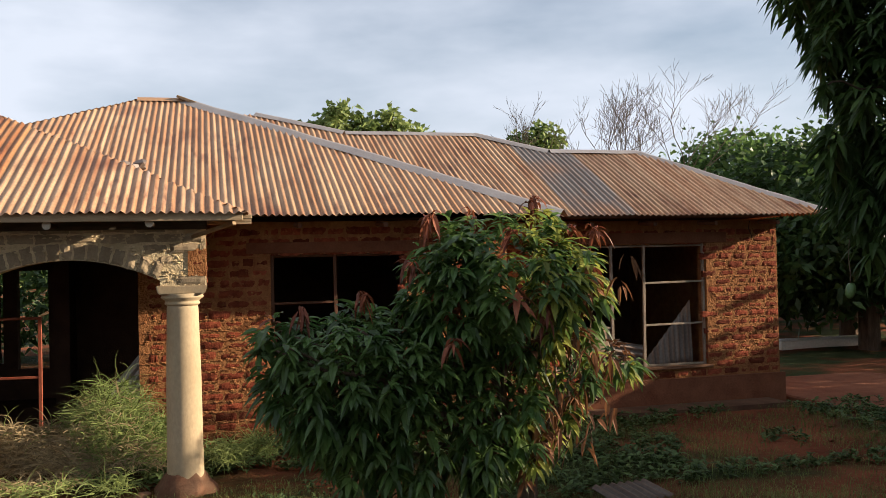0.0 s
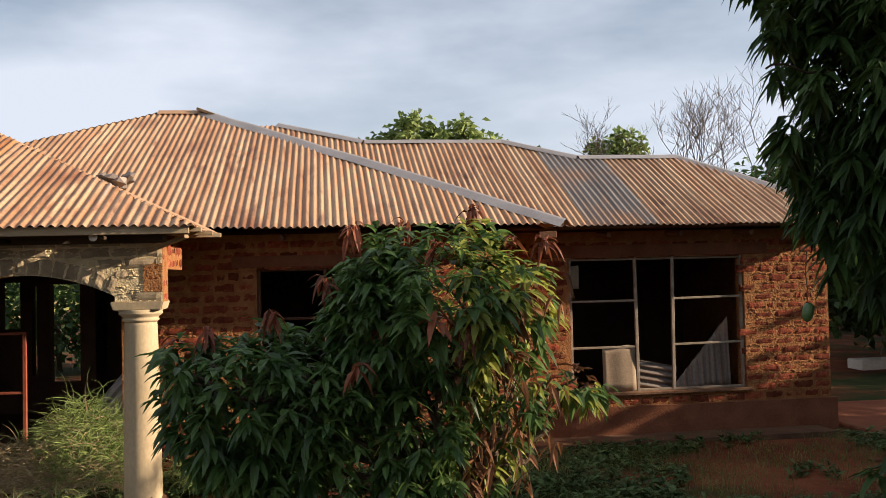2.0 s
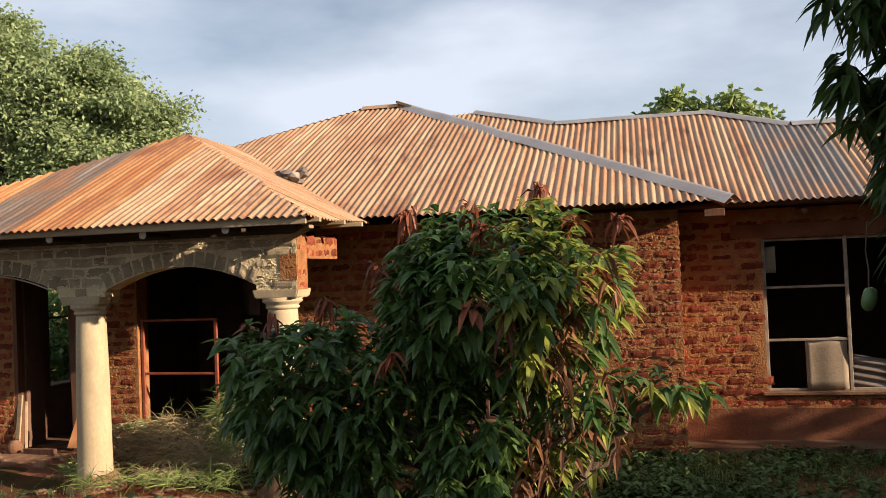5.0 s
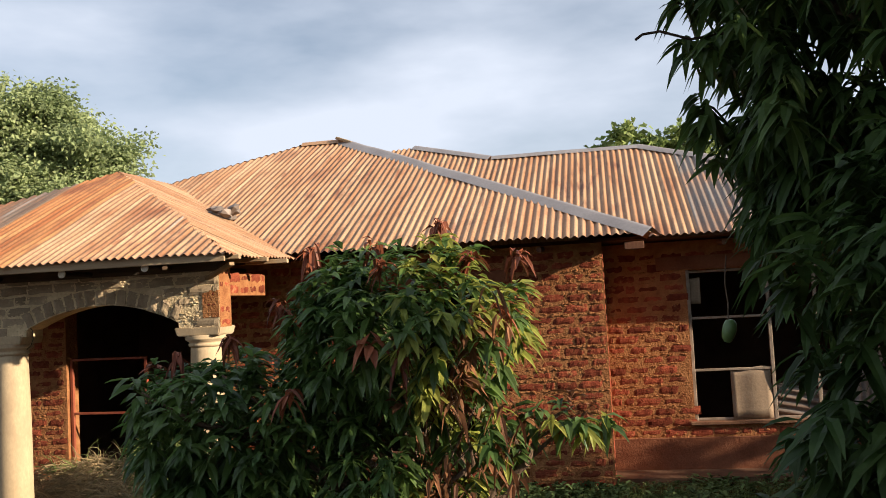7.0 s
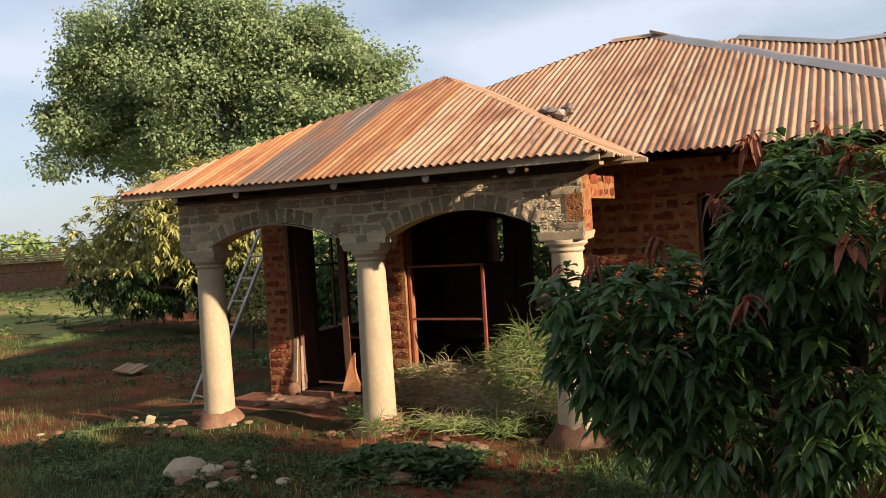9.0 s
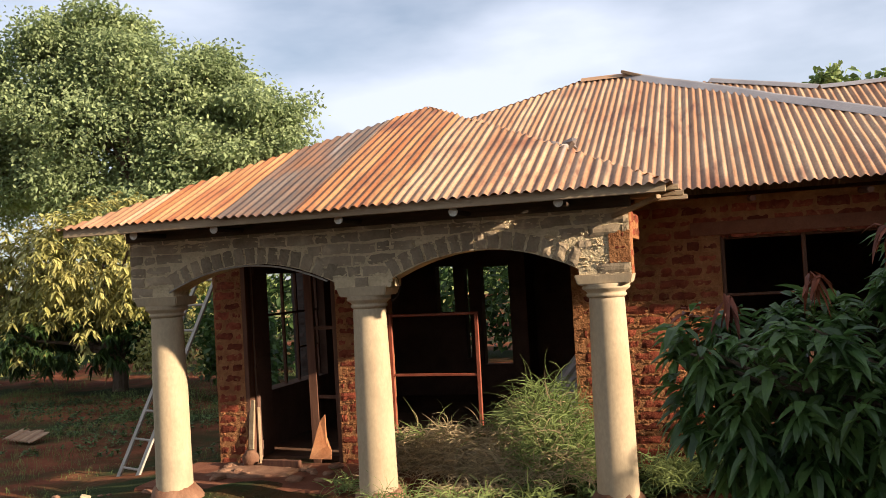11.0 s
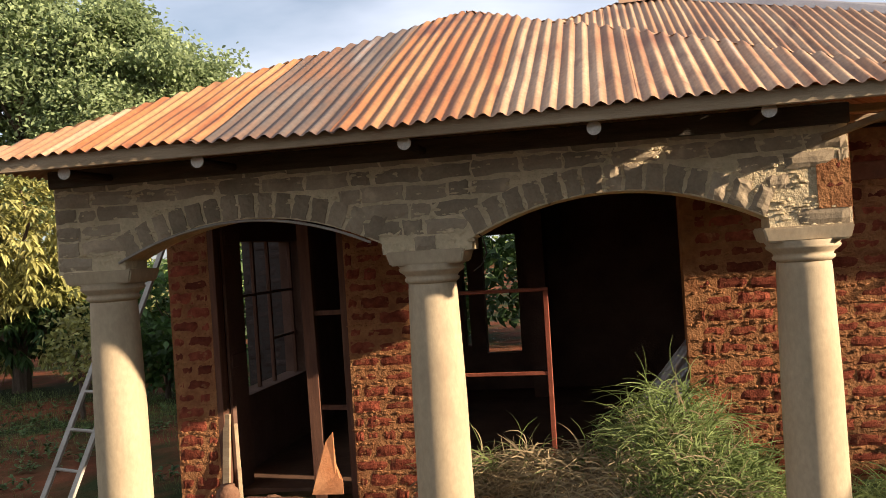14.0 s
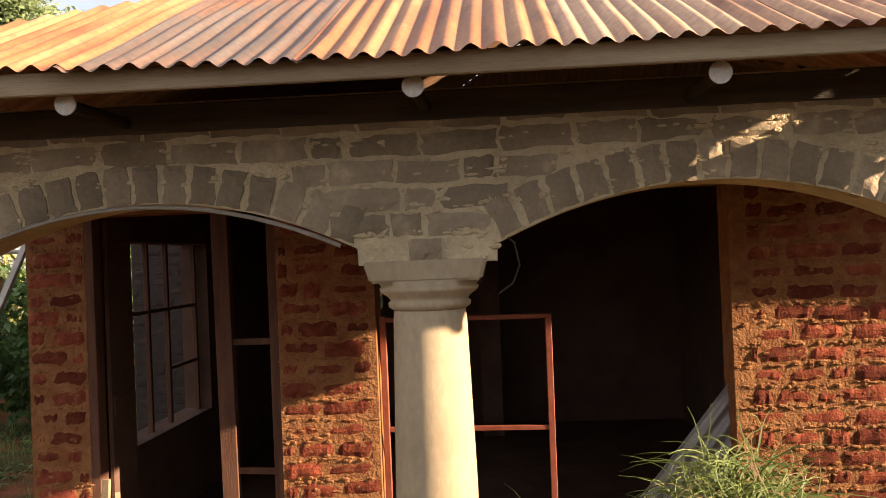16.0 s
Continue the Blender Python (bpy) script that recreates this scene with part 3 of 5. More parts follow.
wall_wing = wall_body("wall_wing_front", [(3.69, WW0, YW, YW + 0.22, -0.3, WT), (WW1, XE, YW, YW + 0.22, -0.3, WT), (WW0, WW1, YW + 0.002, YW + 0.22, 2.02, WT), (WW0, WW1, YW + 0.002, YW + 0.22, -0.3, 0.44)], MORTAR, "red brick wing wall with a wide empty window opening")
lay_bricks(wall_wing, (0, YW, 0), (1, 0, 0), (0, -1, 0), 3.69, XE, 0.28, 2.2, RED_BRICKS, lambda u, z, w: WW0 - 0.04 < u < WW1 + 0.04 and 0.42 < z < 2.04, seed=6)
mortar_lumps(wall_wing, (0, YW, 0), (1, 0, 0), (0, -1, 0), 3.69, XE, 0.28, 2.2, MORTAR, 1900, 94, lambda u, z, w: WW0 - 0.04 < u < WW1 + 0.04 and 0.42 < z < 2.04)
wall_east = wall_body("wall_wing_east", [(XE - 0.22, XE - 0.001, YW + 0.22, 15.4, -0.3, WT)], MORTAR, "red brick end wall of the wing")
lay_bricks(wall_east, (XE, 0, 0), (0, 1, 0), (1, 0, 0), YW, 13.0, -0.1, WT, RED_BRICKS, seed=7)
WY0, WY1 = 10.80, 12.35
# Dark inner-wall tone here darkens the window reveal in place of shade.
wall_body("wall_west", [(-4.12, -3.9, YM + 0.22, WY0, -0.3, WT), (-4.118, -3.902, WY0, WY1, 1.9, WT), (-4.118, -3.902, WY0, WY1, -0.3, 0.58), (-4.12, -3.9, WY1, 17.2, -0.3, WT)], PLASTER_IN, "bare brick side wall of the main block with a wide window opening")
wall_rear = wall_body("wall_rear_wing", [(-5.55, -4.12, 14.75, 14.97, -0.4, WT)], MORTAR_DIMMED, "dusty brick wall of the rear wing beyond the side window, toned down for shade")
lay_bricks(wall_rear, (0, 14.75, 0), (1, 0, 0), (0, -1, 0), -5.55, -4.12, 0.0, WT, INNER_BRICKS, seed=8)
NB = 14.6
holes = [(-3.06, -2.78, 1.2, 1.9), (-2.62, -2.55, 0.5, 1.84), (-2.36, -1.93, 0.40, 1.86)]
pieces, at = [], -3.9
for h0, h1, s0, s1 in holes:
    pieces += [(at, h0, NB, NB + 0.2, -0.3, WT + 0.6), (h0, h1, NB + 0.002, NB + 0.2, s1, WT + 0.6), (h0, h1, NB + 0.002, NB + 0.2, -0.3, s0)]
    at = h1
pieces.append((at, 7.54, NB, NB + 0.2, -0.3, WT + 0.3))
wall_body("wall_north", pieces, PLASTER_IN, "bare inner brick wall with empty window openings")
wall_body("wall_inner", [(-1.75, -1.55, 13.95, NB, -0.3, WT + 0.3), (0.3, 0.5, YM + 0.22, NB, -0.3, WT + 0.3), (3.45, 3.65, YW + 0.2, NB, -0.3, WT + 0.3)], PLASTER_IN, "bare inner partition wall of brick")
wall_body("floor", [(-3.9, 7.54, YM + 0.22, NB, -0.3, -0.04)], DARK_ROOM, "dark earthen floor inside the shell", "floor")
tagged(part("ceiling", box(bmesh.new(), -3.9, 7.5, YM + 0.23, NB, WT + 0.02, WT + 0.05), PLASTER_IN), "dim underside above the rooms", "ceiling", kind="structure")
wall_body("plinth", [(3.69, XE + 0.05, YW - 0.05, YW, -0.3, 0.28)], PLINTH, "mud-splashed plaster plinth of the wing", "plinth")


# ---- porch ----
def arch_z(x):
    for a, b in ((-3.53, -2.02), (-1.53, -0.03)):
        if a < x < b:
            s = (x - (a + b) / 2) / ((b - a) / 2)
            return 1.76 + 0.19 * (1 - s * s)
    return 1.70


def porch_beam():
    y0, y1, top = 8.40, 8.64, 2.31
    xs = sorted({-3.95, 0.36, -3.531, -3.529, -2.021, -2.019, -1.531, -1.529, -0.031, -0.029} | {round(-3.95 + 0.06 * i, 3) for i in range(72)})
    bm = bmesh.new()
    ring = []
    for x in xs:
        ring.append([bm.verts.new(p) for p in ((x, y0, arch_z(x)), (x, y0, top), (x, y1, top), (x, y1, arch_z(x)))])
    for a, b in zip(ring, ring[1:]):
        for i in range(4):
            bm.faces.new((a[i], a[(i + 1) % 4], b[(i + 1) % 4], b[i]))
    bm.faces.new(ring[0])
    bm.faces.new(ring[-1][::-1])
    bmesh.ops.recalc_face_normals(bm, faces=list(bm.faces))
    beam = tagged(part("wall_porch_beam", bm, MORTAR_GREY), "grey-washed brick porch beam with two low arches", "wall", kind="structure")
    lay_bricks(beam, (0, y0, 0), (1, 0, 0), (0, -1, 0), -3.95, 0.36, 1.70, 2.3, GREY_BRICKS, lambda u, z, w: u + w / 2 > 0.2 and 1.80 < z < 2.02 or max(arch_z(u - w * 0.45), arch_z(u), arch_z(u + w * 0.45)) + (0.138 if arch_z(u) > 1.71 else 0.0) > z - 0.03 and (arch_z(u) > 1.71 or arch_z(u + w / 2) > 1.71 or arch_z(u - w / 2) > 1.71), seed=11, jitter=0.004, proud=0.010, gap=(0.006, 0.020), course=0.094, tall=(0.98, 1.12))
    lay_bricks(beam, (0, y0, 0), (1, 0, 0), (0, -1, 0), 0.21, 0.36, 1.79, 2.03, RED_BRICKS, seed=13, gap=(0.008, 0.018), course=0.08, tall=(0.8, 0.95))
    part("mortar_face", box(bmesh.new(), 0.205, 0.359, 8.392, 8.4, 1.79, 2.03), MORTAR, beam, "red earth mortar of the broken corner")
    part("mortar_face", box(bmesh.new(), 0.36, 0.364, 8.402, 8.638, 1.702, 2.298), MORTAR, beam, "red earth mortar on the broken end")
    mortar_lumps(beam, (0, y0, 0), (1, 0, 0), (0, -1, 0), -3.95, 0.35, 1.70, 2.18, MORTAR_GREY, 1000, 95, lambda u, z, w: arch_z(u) + 0.02 > z and arch_z(u) > 1.71)
    lay_bricks(beam, (0.36, 0, 0), (0, 1, 0), (1, 0, 0), 8.40, 8.64, 1.70, 2.3, RED_BRICKS, seed=12, gap=(0.006, 0.014))
    rnd = random.Random(5)
    for a, b in ((-3.53, -2.02), (-1.53, -0.03)):
        count = 15
        for i in range(count):
            x = a + (b - a) * (i + 0.5) / count
            s = (x - (a + b) / 2) / ((b - a) / 2)
            lean = math.atan2(0.38 * s, (b - a) / 2)
            ob = new("brick", rnd.choice(GREY_BRICKS))
            ob.parent = beam
            ob.matrix_basis = Matrix.Translation((x + 0.055 * math.sin(lean), y0 - 0.008 + 0.03 + rnd.uniform(-0.004, 0.003), arch_z(x) + 0.071)) @ pose(0, 0, 0, rnd.uniform(-1, 1), math.degrees(lean) + rnd.uniform(-3, 3), 0) @ pose(0, 0, 0, 0, 90, 0) @ Matrix.Diagonal((rnd.uniform(0.128, 0.142) / 0.222, 1.2, rnd.uniform(1.08, 1.24), 1))
    return beam


porch_beam()


def arch_strip():
    bm = bmesh.new()
    pts = [(-3.56 + 0.078 * i, 8.385, arch_z(-3.525 + (0.0765 * i)) - 0.012) for i in range(20)]
    sweep(bm, pts, 0.008)
    tagged(part("steel_strip", bm, ALU), "thin grey steel strip bent along the arch soffit", "steel strip")


arch_strip()


def porch_column(x, label):
    c = empty("porch_column", (x, 8.55, 0))
    part("shaft", lathe(bmesh.new(), [(0.165, -0.22), (0.16, 0.0), (0.155, 0.3), (0.15, 0.9), (0.135, 1.5), (0.13, 1.545)], 32), COLUMN, c, smooth=True)
    cap = bmesh.new()
    lathe(cap, [(0.13, 1.53), (0.15, 1.545), (0.152, 1.56), (0.142, 1.566), (0.150, 1.58), (0.178, 1.60), (0.183, 1.612), (0.175, 1.62), (0.19, 1.64)], 32)
    part("neck_moulding", cap, COLUMN, c, smooth=True)
    slab_top = box(bmesh.new(), -0.218, 0.218, -0.17, 0.17, 1.635, 1.712)
    for v in slab_top.verts:
        if v.co.z < 1.65:
            v.co.x, v.co.y = v.co.x * 0.9, v.co.y * 0.93
    bmesh.ops.bevel(slab_top, geom=list(slab_top.edges), offset=0.009, segments=2, affect="EDGES")
    part("capital", slab_top, COLUMN, c)
    base = bmesh.new()
    lathe(base, [(0.27, -0.3), (0.25, -0.08), (0.215, -0.02), (0.185, 0.025), (0.16, 0.06)], 26)
    for v in base.verts:
        k = 1 + 0.22 * noise.noise((v.co.x * 9 + x, v.co.y * 9, v.co.z * 7))
        v.co.x, v.co.y, v.co.z = v.co.x * k, v.co.y * k, v.co.z + 0.03 * noise.noise((v.co.x * 13, v.co.y * 13, x))
    part("base", base, RUBBLE, c, "crumbling brick base", True)
    return tagged(c, label, "column", "columns of the porch")


porch_column(0.15, "smooth round cement column with leaf shadows near its foot")
porch_column(-1.786, "smooth round cement column under the middle of the porch")
porch_column(-3.705, "smooth round cement column at the end of the porch")


# ---- leaves and trees ----
def leaf_quads(verts, faces, at, direction, length, width, rnd, droop=0.35, fold=0.18):
    """A lance-shaped leaf, folded along its midrib and bent down."""
    d = direction.normalized()
    side = d.cross(Vector((rnd.uniform(-0.4, 0.4), rnd.uniform(-0.4, 0.4), 1)))
    if side.length < 1e-3:
        side = Vector((1, 0, 0))
    side.normalize()
    up = side.cross(d)
    base = len(verts)
    for s, w in ((0, 0.12), (0.35, 1.0), (0.7, 0.75), (1.0, 0.0)):
        p = at + d * length * s - Vector((0, 0, 1)) * droop * length * s * s
        if w:
            verts.append(p + side * width * w / 2 + up * fold * width * w)
            verts.append(p)
            verts.append(p - side * width * w / 2 + up * fold * width * w)
        else:
            verts.append(p)
    b = base
    for k in (0, 3):
        faces.append((b + k, b + k + 1, b + k + 4, b + k + 3))
        faces.append((b + k + 1, b + k + 2, b + k + 5, b + k + 4))
    faces.append((b + 6, b + 7, b + 9))
    faces.append((b + 7, b + 8, b + 9))


def crown_part(name, verts, faces, mat, parent, label=""):
    me = bpy.data.meshes.new(name)
    me.from_pydata([tuple(v) for v in verts], [], faces)
    me.materials.append(mat)
    ob = new(name, me)
    ob.parent = parent
    return tagged(ob, label)


def shell_point(rnd, c, r, inner=0.45):
    while True:
        d = Vector((rnd.gauss(0, 1), rnd.gauss(0, 1), rnd.gauss(0, 1)))
        if d.length > 0.1:
            d.normalize()
            break
    k = inner + (1 - inner) * rnd.random() ** 0.5
    return Vector((c[0] + d.x * r[0] * k, c[1] + d.y * r[1] * k, c[2] + d.z * r[2] * k)), d


def limbs(bm, root, tips, r0, rnd, bend=0.15):
    for tip in tips:
        prev, n = Vector(root), 5
        for i in range(1, n + 1):
            f = i / n
            p = Vector(root).lerp(Vector(tip), f) + Vector((rnd.uniform(-1, 1), rnd.uniform(-1, 1), rnd.uniform(-0.3, 0.6))) * bend * (1 if i < n else 0)
            rod(bm, prev, p, r0 * (1 - 0.8 * (i - 1) / n), r0 * (1 - 0.8 * f), 6)
            prev = p


def whorls(rnd, blobs, leaves, length, width, lists, pick, droop=0.4, inner=0.45):
    """Clusters of leaves at the twig ends, most of them near the outside of the crown."""
    for c, r, count in blobs:
        for _ in range(count):
            p, d = shell_point(rnd, c, r, inner)
            verts, faces = lists[pick(p, d, rnd)]
            size = rnd.uniform(0.75, 1.2)
            for i in range(leaves):
                a = 2 * math.pi * i / leaves + rnd.uniform(-0.4, 0.4)
                out = Vector((math.cos(a), math.sin(a), rnd.uniform(-0.75, 0.45))) + d * 0.6
                leaf_quads(verts, faces, p + Vector((0, 0, rnd.uniform(-0.05, 0.05))), out, length * size * rnd.uniform(0.7, 1.15), width * size, rnd, droop * rnd.uniform(0.6, 1.8))


def mango(name, root, trunk_r, fork_z, blobs, leaves, length, width, pick, label, seed, group="", mats=(LEAF, LEAF_YOUNG, LEAF_SUNLIT), droop=0.45):
    rnd = random.Random(seed)
    t = empty(name, (0, 0, 0))
    bm = bmesh.new()
    root = Vector(root)
    fork = root + Vector((0.05, 0.03, fork_z))
    rod(bm, root - Vector((0, 0, 0.2)), fork, trunk_r * 1.15, trunk_r * 0.85, 9)
    tips = []
    for c, r, n in blobs:
        for _ in range(4):
            p, d = shell_point(rnd, c, [x * 0.8 for x in r], 0.6)
            tips.append(p)
    limbs(bm, fork, tips, trunk_r * 0.45, rnd)
    part("trunk", bm, BARK, t)
    lists = [([], []) for _ in mats]
    whorls(rnd, blobs, leaves, length, width, lists, pick, droop)
    for (v, f), m, n in zip(lists, mats, ("crown", "young_leaves", "yellow_leaves", "dry_leaves")):
        if f:
            crown_part(n, v, f, m, t)
    return tagged(t, label, "tree", group)


def bush_pick(p, d, rnd):
    if p.z > 1.2 and rnd.random() < 0.02:
        return 1
    # Sun-facing side: two in five leaves take the sunlit tone by position.
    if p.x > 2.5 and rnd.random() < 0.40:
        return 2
    if p.x > 2.45 and p.z < 1.7 and rnd.random() < 0.14:
        return 3
    return 0


def hanging_cluster(verts, faces, at, count, length, width, rnd, spread=0.05, rise=0.25):
    """Limp leaves that hang in a bunch from a shoot tip."""
    for _ in range(count):
        a = rnd.uniform(0, 6.283)
        d = Vector((math.cos(a) * 0.55, math.sin(a) * 0.55, rnd.uniform(-1.0, rise)))
        p = at + Vector((rnd.uniform(-1, 1), rnd.uniform(-1, 1), rnd.uniform(-1, 1))) * spread
        leaf_quads(verts, faces, p, d, length * rnd.uniform(0.6, 1.2), width * rnd.uniform(0.7, 1.2), rnd, rnd.uniform(0.4, 1.1), 0.3)


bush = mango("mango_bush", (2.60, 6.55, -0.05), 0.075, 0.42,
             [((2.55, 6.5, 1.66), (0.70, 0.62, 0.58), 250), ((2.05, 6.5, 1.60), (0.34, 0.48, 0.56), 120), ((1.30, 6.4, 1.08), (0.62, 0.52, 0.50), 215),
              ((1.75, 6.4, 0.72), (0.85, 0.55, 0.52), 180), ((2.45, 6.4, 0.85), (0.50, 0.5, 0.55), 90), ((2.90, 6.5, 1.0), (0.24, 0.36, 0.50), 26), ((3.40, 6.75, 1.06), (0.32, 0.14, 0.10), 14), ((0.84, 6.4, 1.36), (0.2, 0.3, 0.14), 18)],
             9, 0.15, 0.050, bush_pick, "young mango tree with drooping leaves and copper new shoots", 21, mats=(LEAF_BUSH, LEAF_YOUNG, LEAF_SUNLIT, DRY_LEAF), droop=0.4)


def shoots(tree):
    rnd = random.Random(8)
    for x, z, y, n in ((1.89, 2.20, 6.42, 15), (2.70, 2.30, 6.5, 18), (2.92, 2.08, 6.3, 12), (3.18, 2.08, 6.5, 14), (2.42, 2.06, 6.15, 10), (1.72, 1.86, 6.3, 12), (1.38, 1.66, 6.3, 9), (0.98, 1.58, 6.4, 6), (3.08, 1.78, 6.3, 12), (2.25, 2.22, 6.6, 8), (2.55, 1.55, 5.9, 10), (1.9, 1.35, 5.9, 8)):
        verts, faces = [], []
        hanging_cluster(verts, faces, Vector((x, y, z)), n + 4, 0.115, 0.036, rnd, 0.03, 0.9 if z > 2 else 0.2)
        crown_part("shoot", verts, faces, LEAF_YOUNG, tree, "limp copper-red new leaves")
    verts, faces = [], []
    for _ in range(36):
        hanging_cluster(verts, faces, Vector((2.88 + rnd.gauss(0, 0.15), 6.25 + rnd.gauss(0, 0.18), rnd.uniform(0.45, 1.95))), rnd.randint(3, 5), 0.12, 0.034, rnd, 0.05, -0.1)
    crown_part("withered_leaves", verts, faces, DRY_LEAF, tree, "withered brown leaves hanging from dead twigs")
    for _ in range(26):
        bm = bmesh.new()
        a = Vector((2.75 + rnd.gauss(0, 0.12), 6.3 + rnd.gauss(0, 0.15), rnd.uniform(0.4, 1.5)))
        rod(bm, a, a + Vector((rnd.uniform(-0.1, 0.3), rnd.uniform(-0.2, 0.1), rnd.uniform(0.15, 0.5))), 0.006, 0.002, 4)
        part("dead_twig", bm, BARK, tree, "thin bare dead twig")


shoots(bush)
mango("mango_tree", (6.2, 4.9, 0.0), 0.2, 1.3,
      [((5.6, 4.3, 3.4), (1.45, 0.95, 2.1), 600), ((4.75, 4.95, 3.1), (0.66, 0.55, 1.5), 420), ((5.15, 3.95, 1.5), (0.95, 0.7, 1.0), 560), ((4.75, 5.2, 2.7), (0.52, 0.42, 1.0), 140), ((4.85, 4.25, 0.95), (0.78, 0.45, 0.5), 150), ((4.6, 5.3, 3.8), (0.50, 0.42, 0.75), 150), ((4.30, 5.42, 3.75), (0.28, 0.28, 0.5), 50), ((8.7, 7.6, 2.0), (1.6, 1.5, 1.25), 600)],
      11, 0.15, 0.042, lambda p, d, r: 0, "large dark mango tree hanging over the yard", 22)


def mango_fruit(x, y, z):
    """One unripe fruit on a long thin stalk."""
    f = empty("mango_fruit", (x, y, z))
    bm = lathe(bmesh.new(), [(0.004, 0.05), (0.018, 0.046), (0.028, 0.03), (0.031, 0.0), (0.027, -0.025), (0.016, -0.043), (0.004, -0.049)], 16)
    for v in bm.verts:
        v.co.x += 0.006 * math.sin(v.co.z * 40)
    part("fruit", bm, FRUIT, f, smooth=True)
    part("stalk", sweep(bmesh.new(), [(0, 0, 0.048), (0.004, 0.003, 0.12), (-0.004, 0.006, 0.2), (0.01, 0.01, 0.32)], 0.003), BARK, f)
    tagged(f, "unripe green mango hanging on a long stalk", "fruit")


mango_fruit(4.20, 5.0, 1.635)


def leafy_tree(name, root, height, blobs, count_leaf, size, mat, label, seed, trunk_r=0.25, spread=0.4):
    rnd = random.Random(seed)
    t = empty(name, (0, 0, 0))
    bm = bmesh.new()
    root = Vector(root)
    fork = root + Vector((0, 0, height * 0.3))
    rod(bm, root - Vector((0, 0, 0.4)), fork, trunk_r, trunk_r * 0.8, 8)
    tips = []
    for c, r, n in blobs:
        for _ in range(3 if len(blobs) < 20 else rnd.random() < 0.22):
            tips.append(shell_point(rnd, c, [x * 0.8 for x in r], 0.5)[0])
    limbs(bm, fork, tips, trunk_r * (0.5 if len(blobs) < 20 else 0.24), rnd, height * 0.04)
    part("trunk", bm, BARK, t)
    verts, faces = [], []
    for c, r, n in blobs:
        for _ in range(n):
            p, d = shell_point(rnd, c, r, 0.55)
            for _ in range(count_leaf):
                q = p + Vector((rnd.gauss(0, 1), rnd.gauss(0, 1), rnd.gauss(0, 0.6))) * spread
                out = Vector((rnd.gauss(0, 1), rnd.gauss(0, 1), rnd.gauss(0, 0.7))) + d * 0.5
                b = len(verts)
                out = out.normalized() * size * rnd.uniform(0.7, 1.4)
                s = out.cross(Vector((rnd.gauss(0, 1), rnd.gauss(0, 1), 1))).normalized() * size * 0.34
                verts.extend((q, q + out * 0.5 + s, q + out - Vector((0, 0, size * 0.25)), q + out * 0.5 - s))
                faces.append((b, b + 1, b + 2, b + 3))
    crown_part("crown", verts, faces, mat, t)
    return tagged(t, label, "tree")


rnd = random.Random(12)
acacia = []
for cx, cz, r in ((-16.8, 7.4, 3.0), (-20.6, 8.6, 2.9), (-13.9, 6.6, 2.1), (-17, 4.8, 3.4), (-23.4, 6.4, 2.9), (-24.4, 9.0, 1.9), (-19.4, 10.6, 1.7), (-26.0, 7.0, 1.2), (-15.0, 8.5, 1.3), (-18.4, 9.0, 2.1), (-22.2, 7.6, 2.4), (-15.4, 6.0, 2.2)):
    for _ in range(19):
        d = Vector((rnd.gauss(0, 1), rnd.gauss(0, 0.8), rnd.gauss(0, 0.7))).normalized() * rnd.uniform(0.3, 1.0)
        q = r * rnd.uniform(0.24, 0.40)
        acacia.append(((cx + d.x * r, 28 + d.y * r, cz + d.z * r * 0.88), (q * 1.45, q * 1.2, q * 0.7), 30))
leafy_tree("acacia_tree", (-16.5, 27.5, 0), 12, acacia, 40, 0.155, LEAF_ACACIA, "tall spreading green tree behind the house", 31, 0.4, 0.3)
# Below 1.25 m most leaves take dark LEAF: crown-foot shade set by height.
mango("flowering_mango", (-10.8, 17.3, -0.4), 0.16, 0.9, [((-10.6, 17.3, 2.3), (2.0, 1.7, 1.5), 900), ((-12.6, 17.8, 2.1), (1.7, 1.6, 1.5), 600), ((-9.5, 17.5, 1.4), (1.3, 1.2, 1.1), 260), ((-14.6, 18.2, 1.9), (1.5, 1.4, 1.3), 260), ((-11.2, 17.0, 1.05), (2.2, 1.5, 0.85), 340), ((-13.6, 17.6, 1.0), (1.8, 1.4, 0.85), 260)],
      10, 0.19, 0.062, lambda p, d, r: 0 if p.z > 1.25 or r.random() < 0.25 else 1, "low mango tree, leaf tones golden for sun above and dark for shade below", 32, mats=(LEAF_GOLD, LEAF))


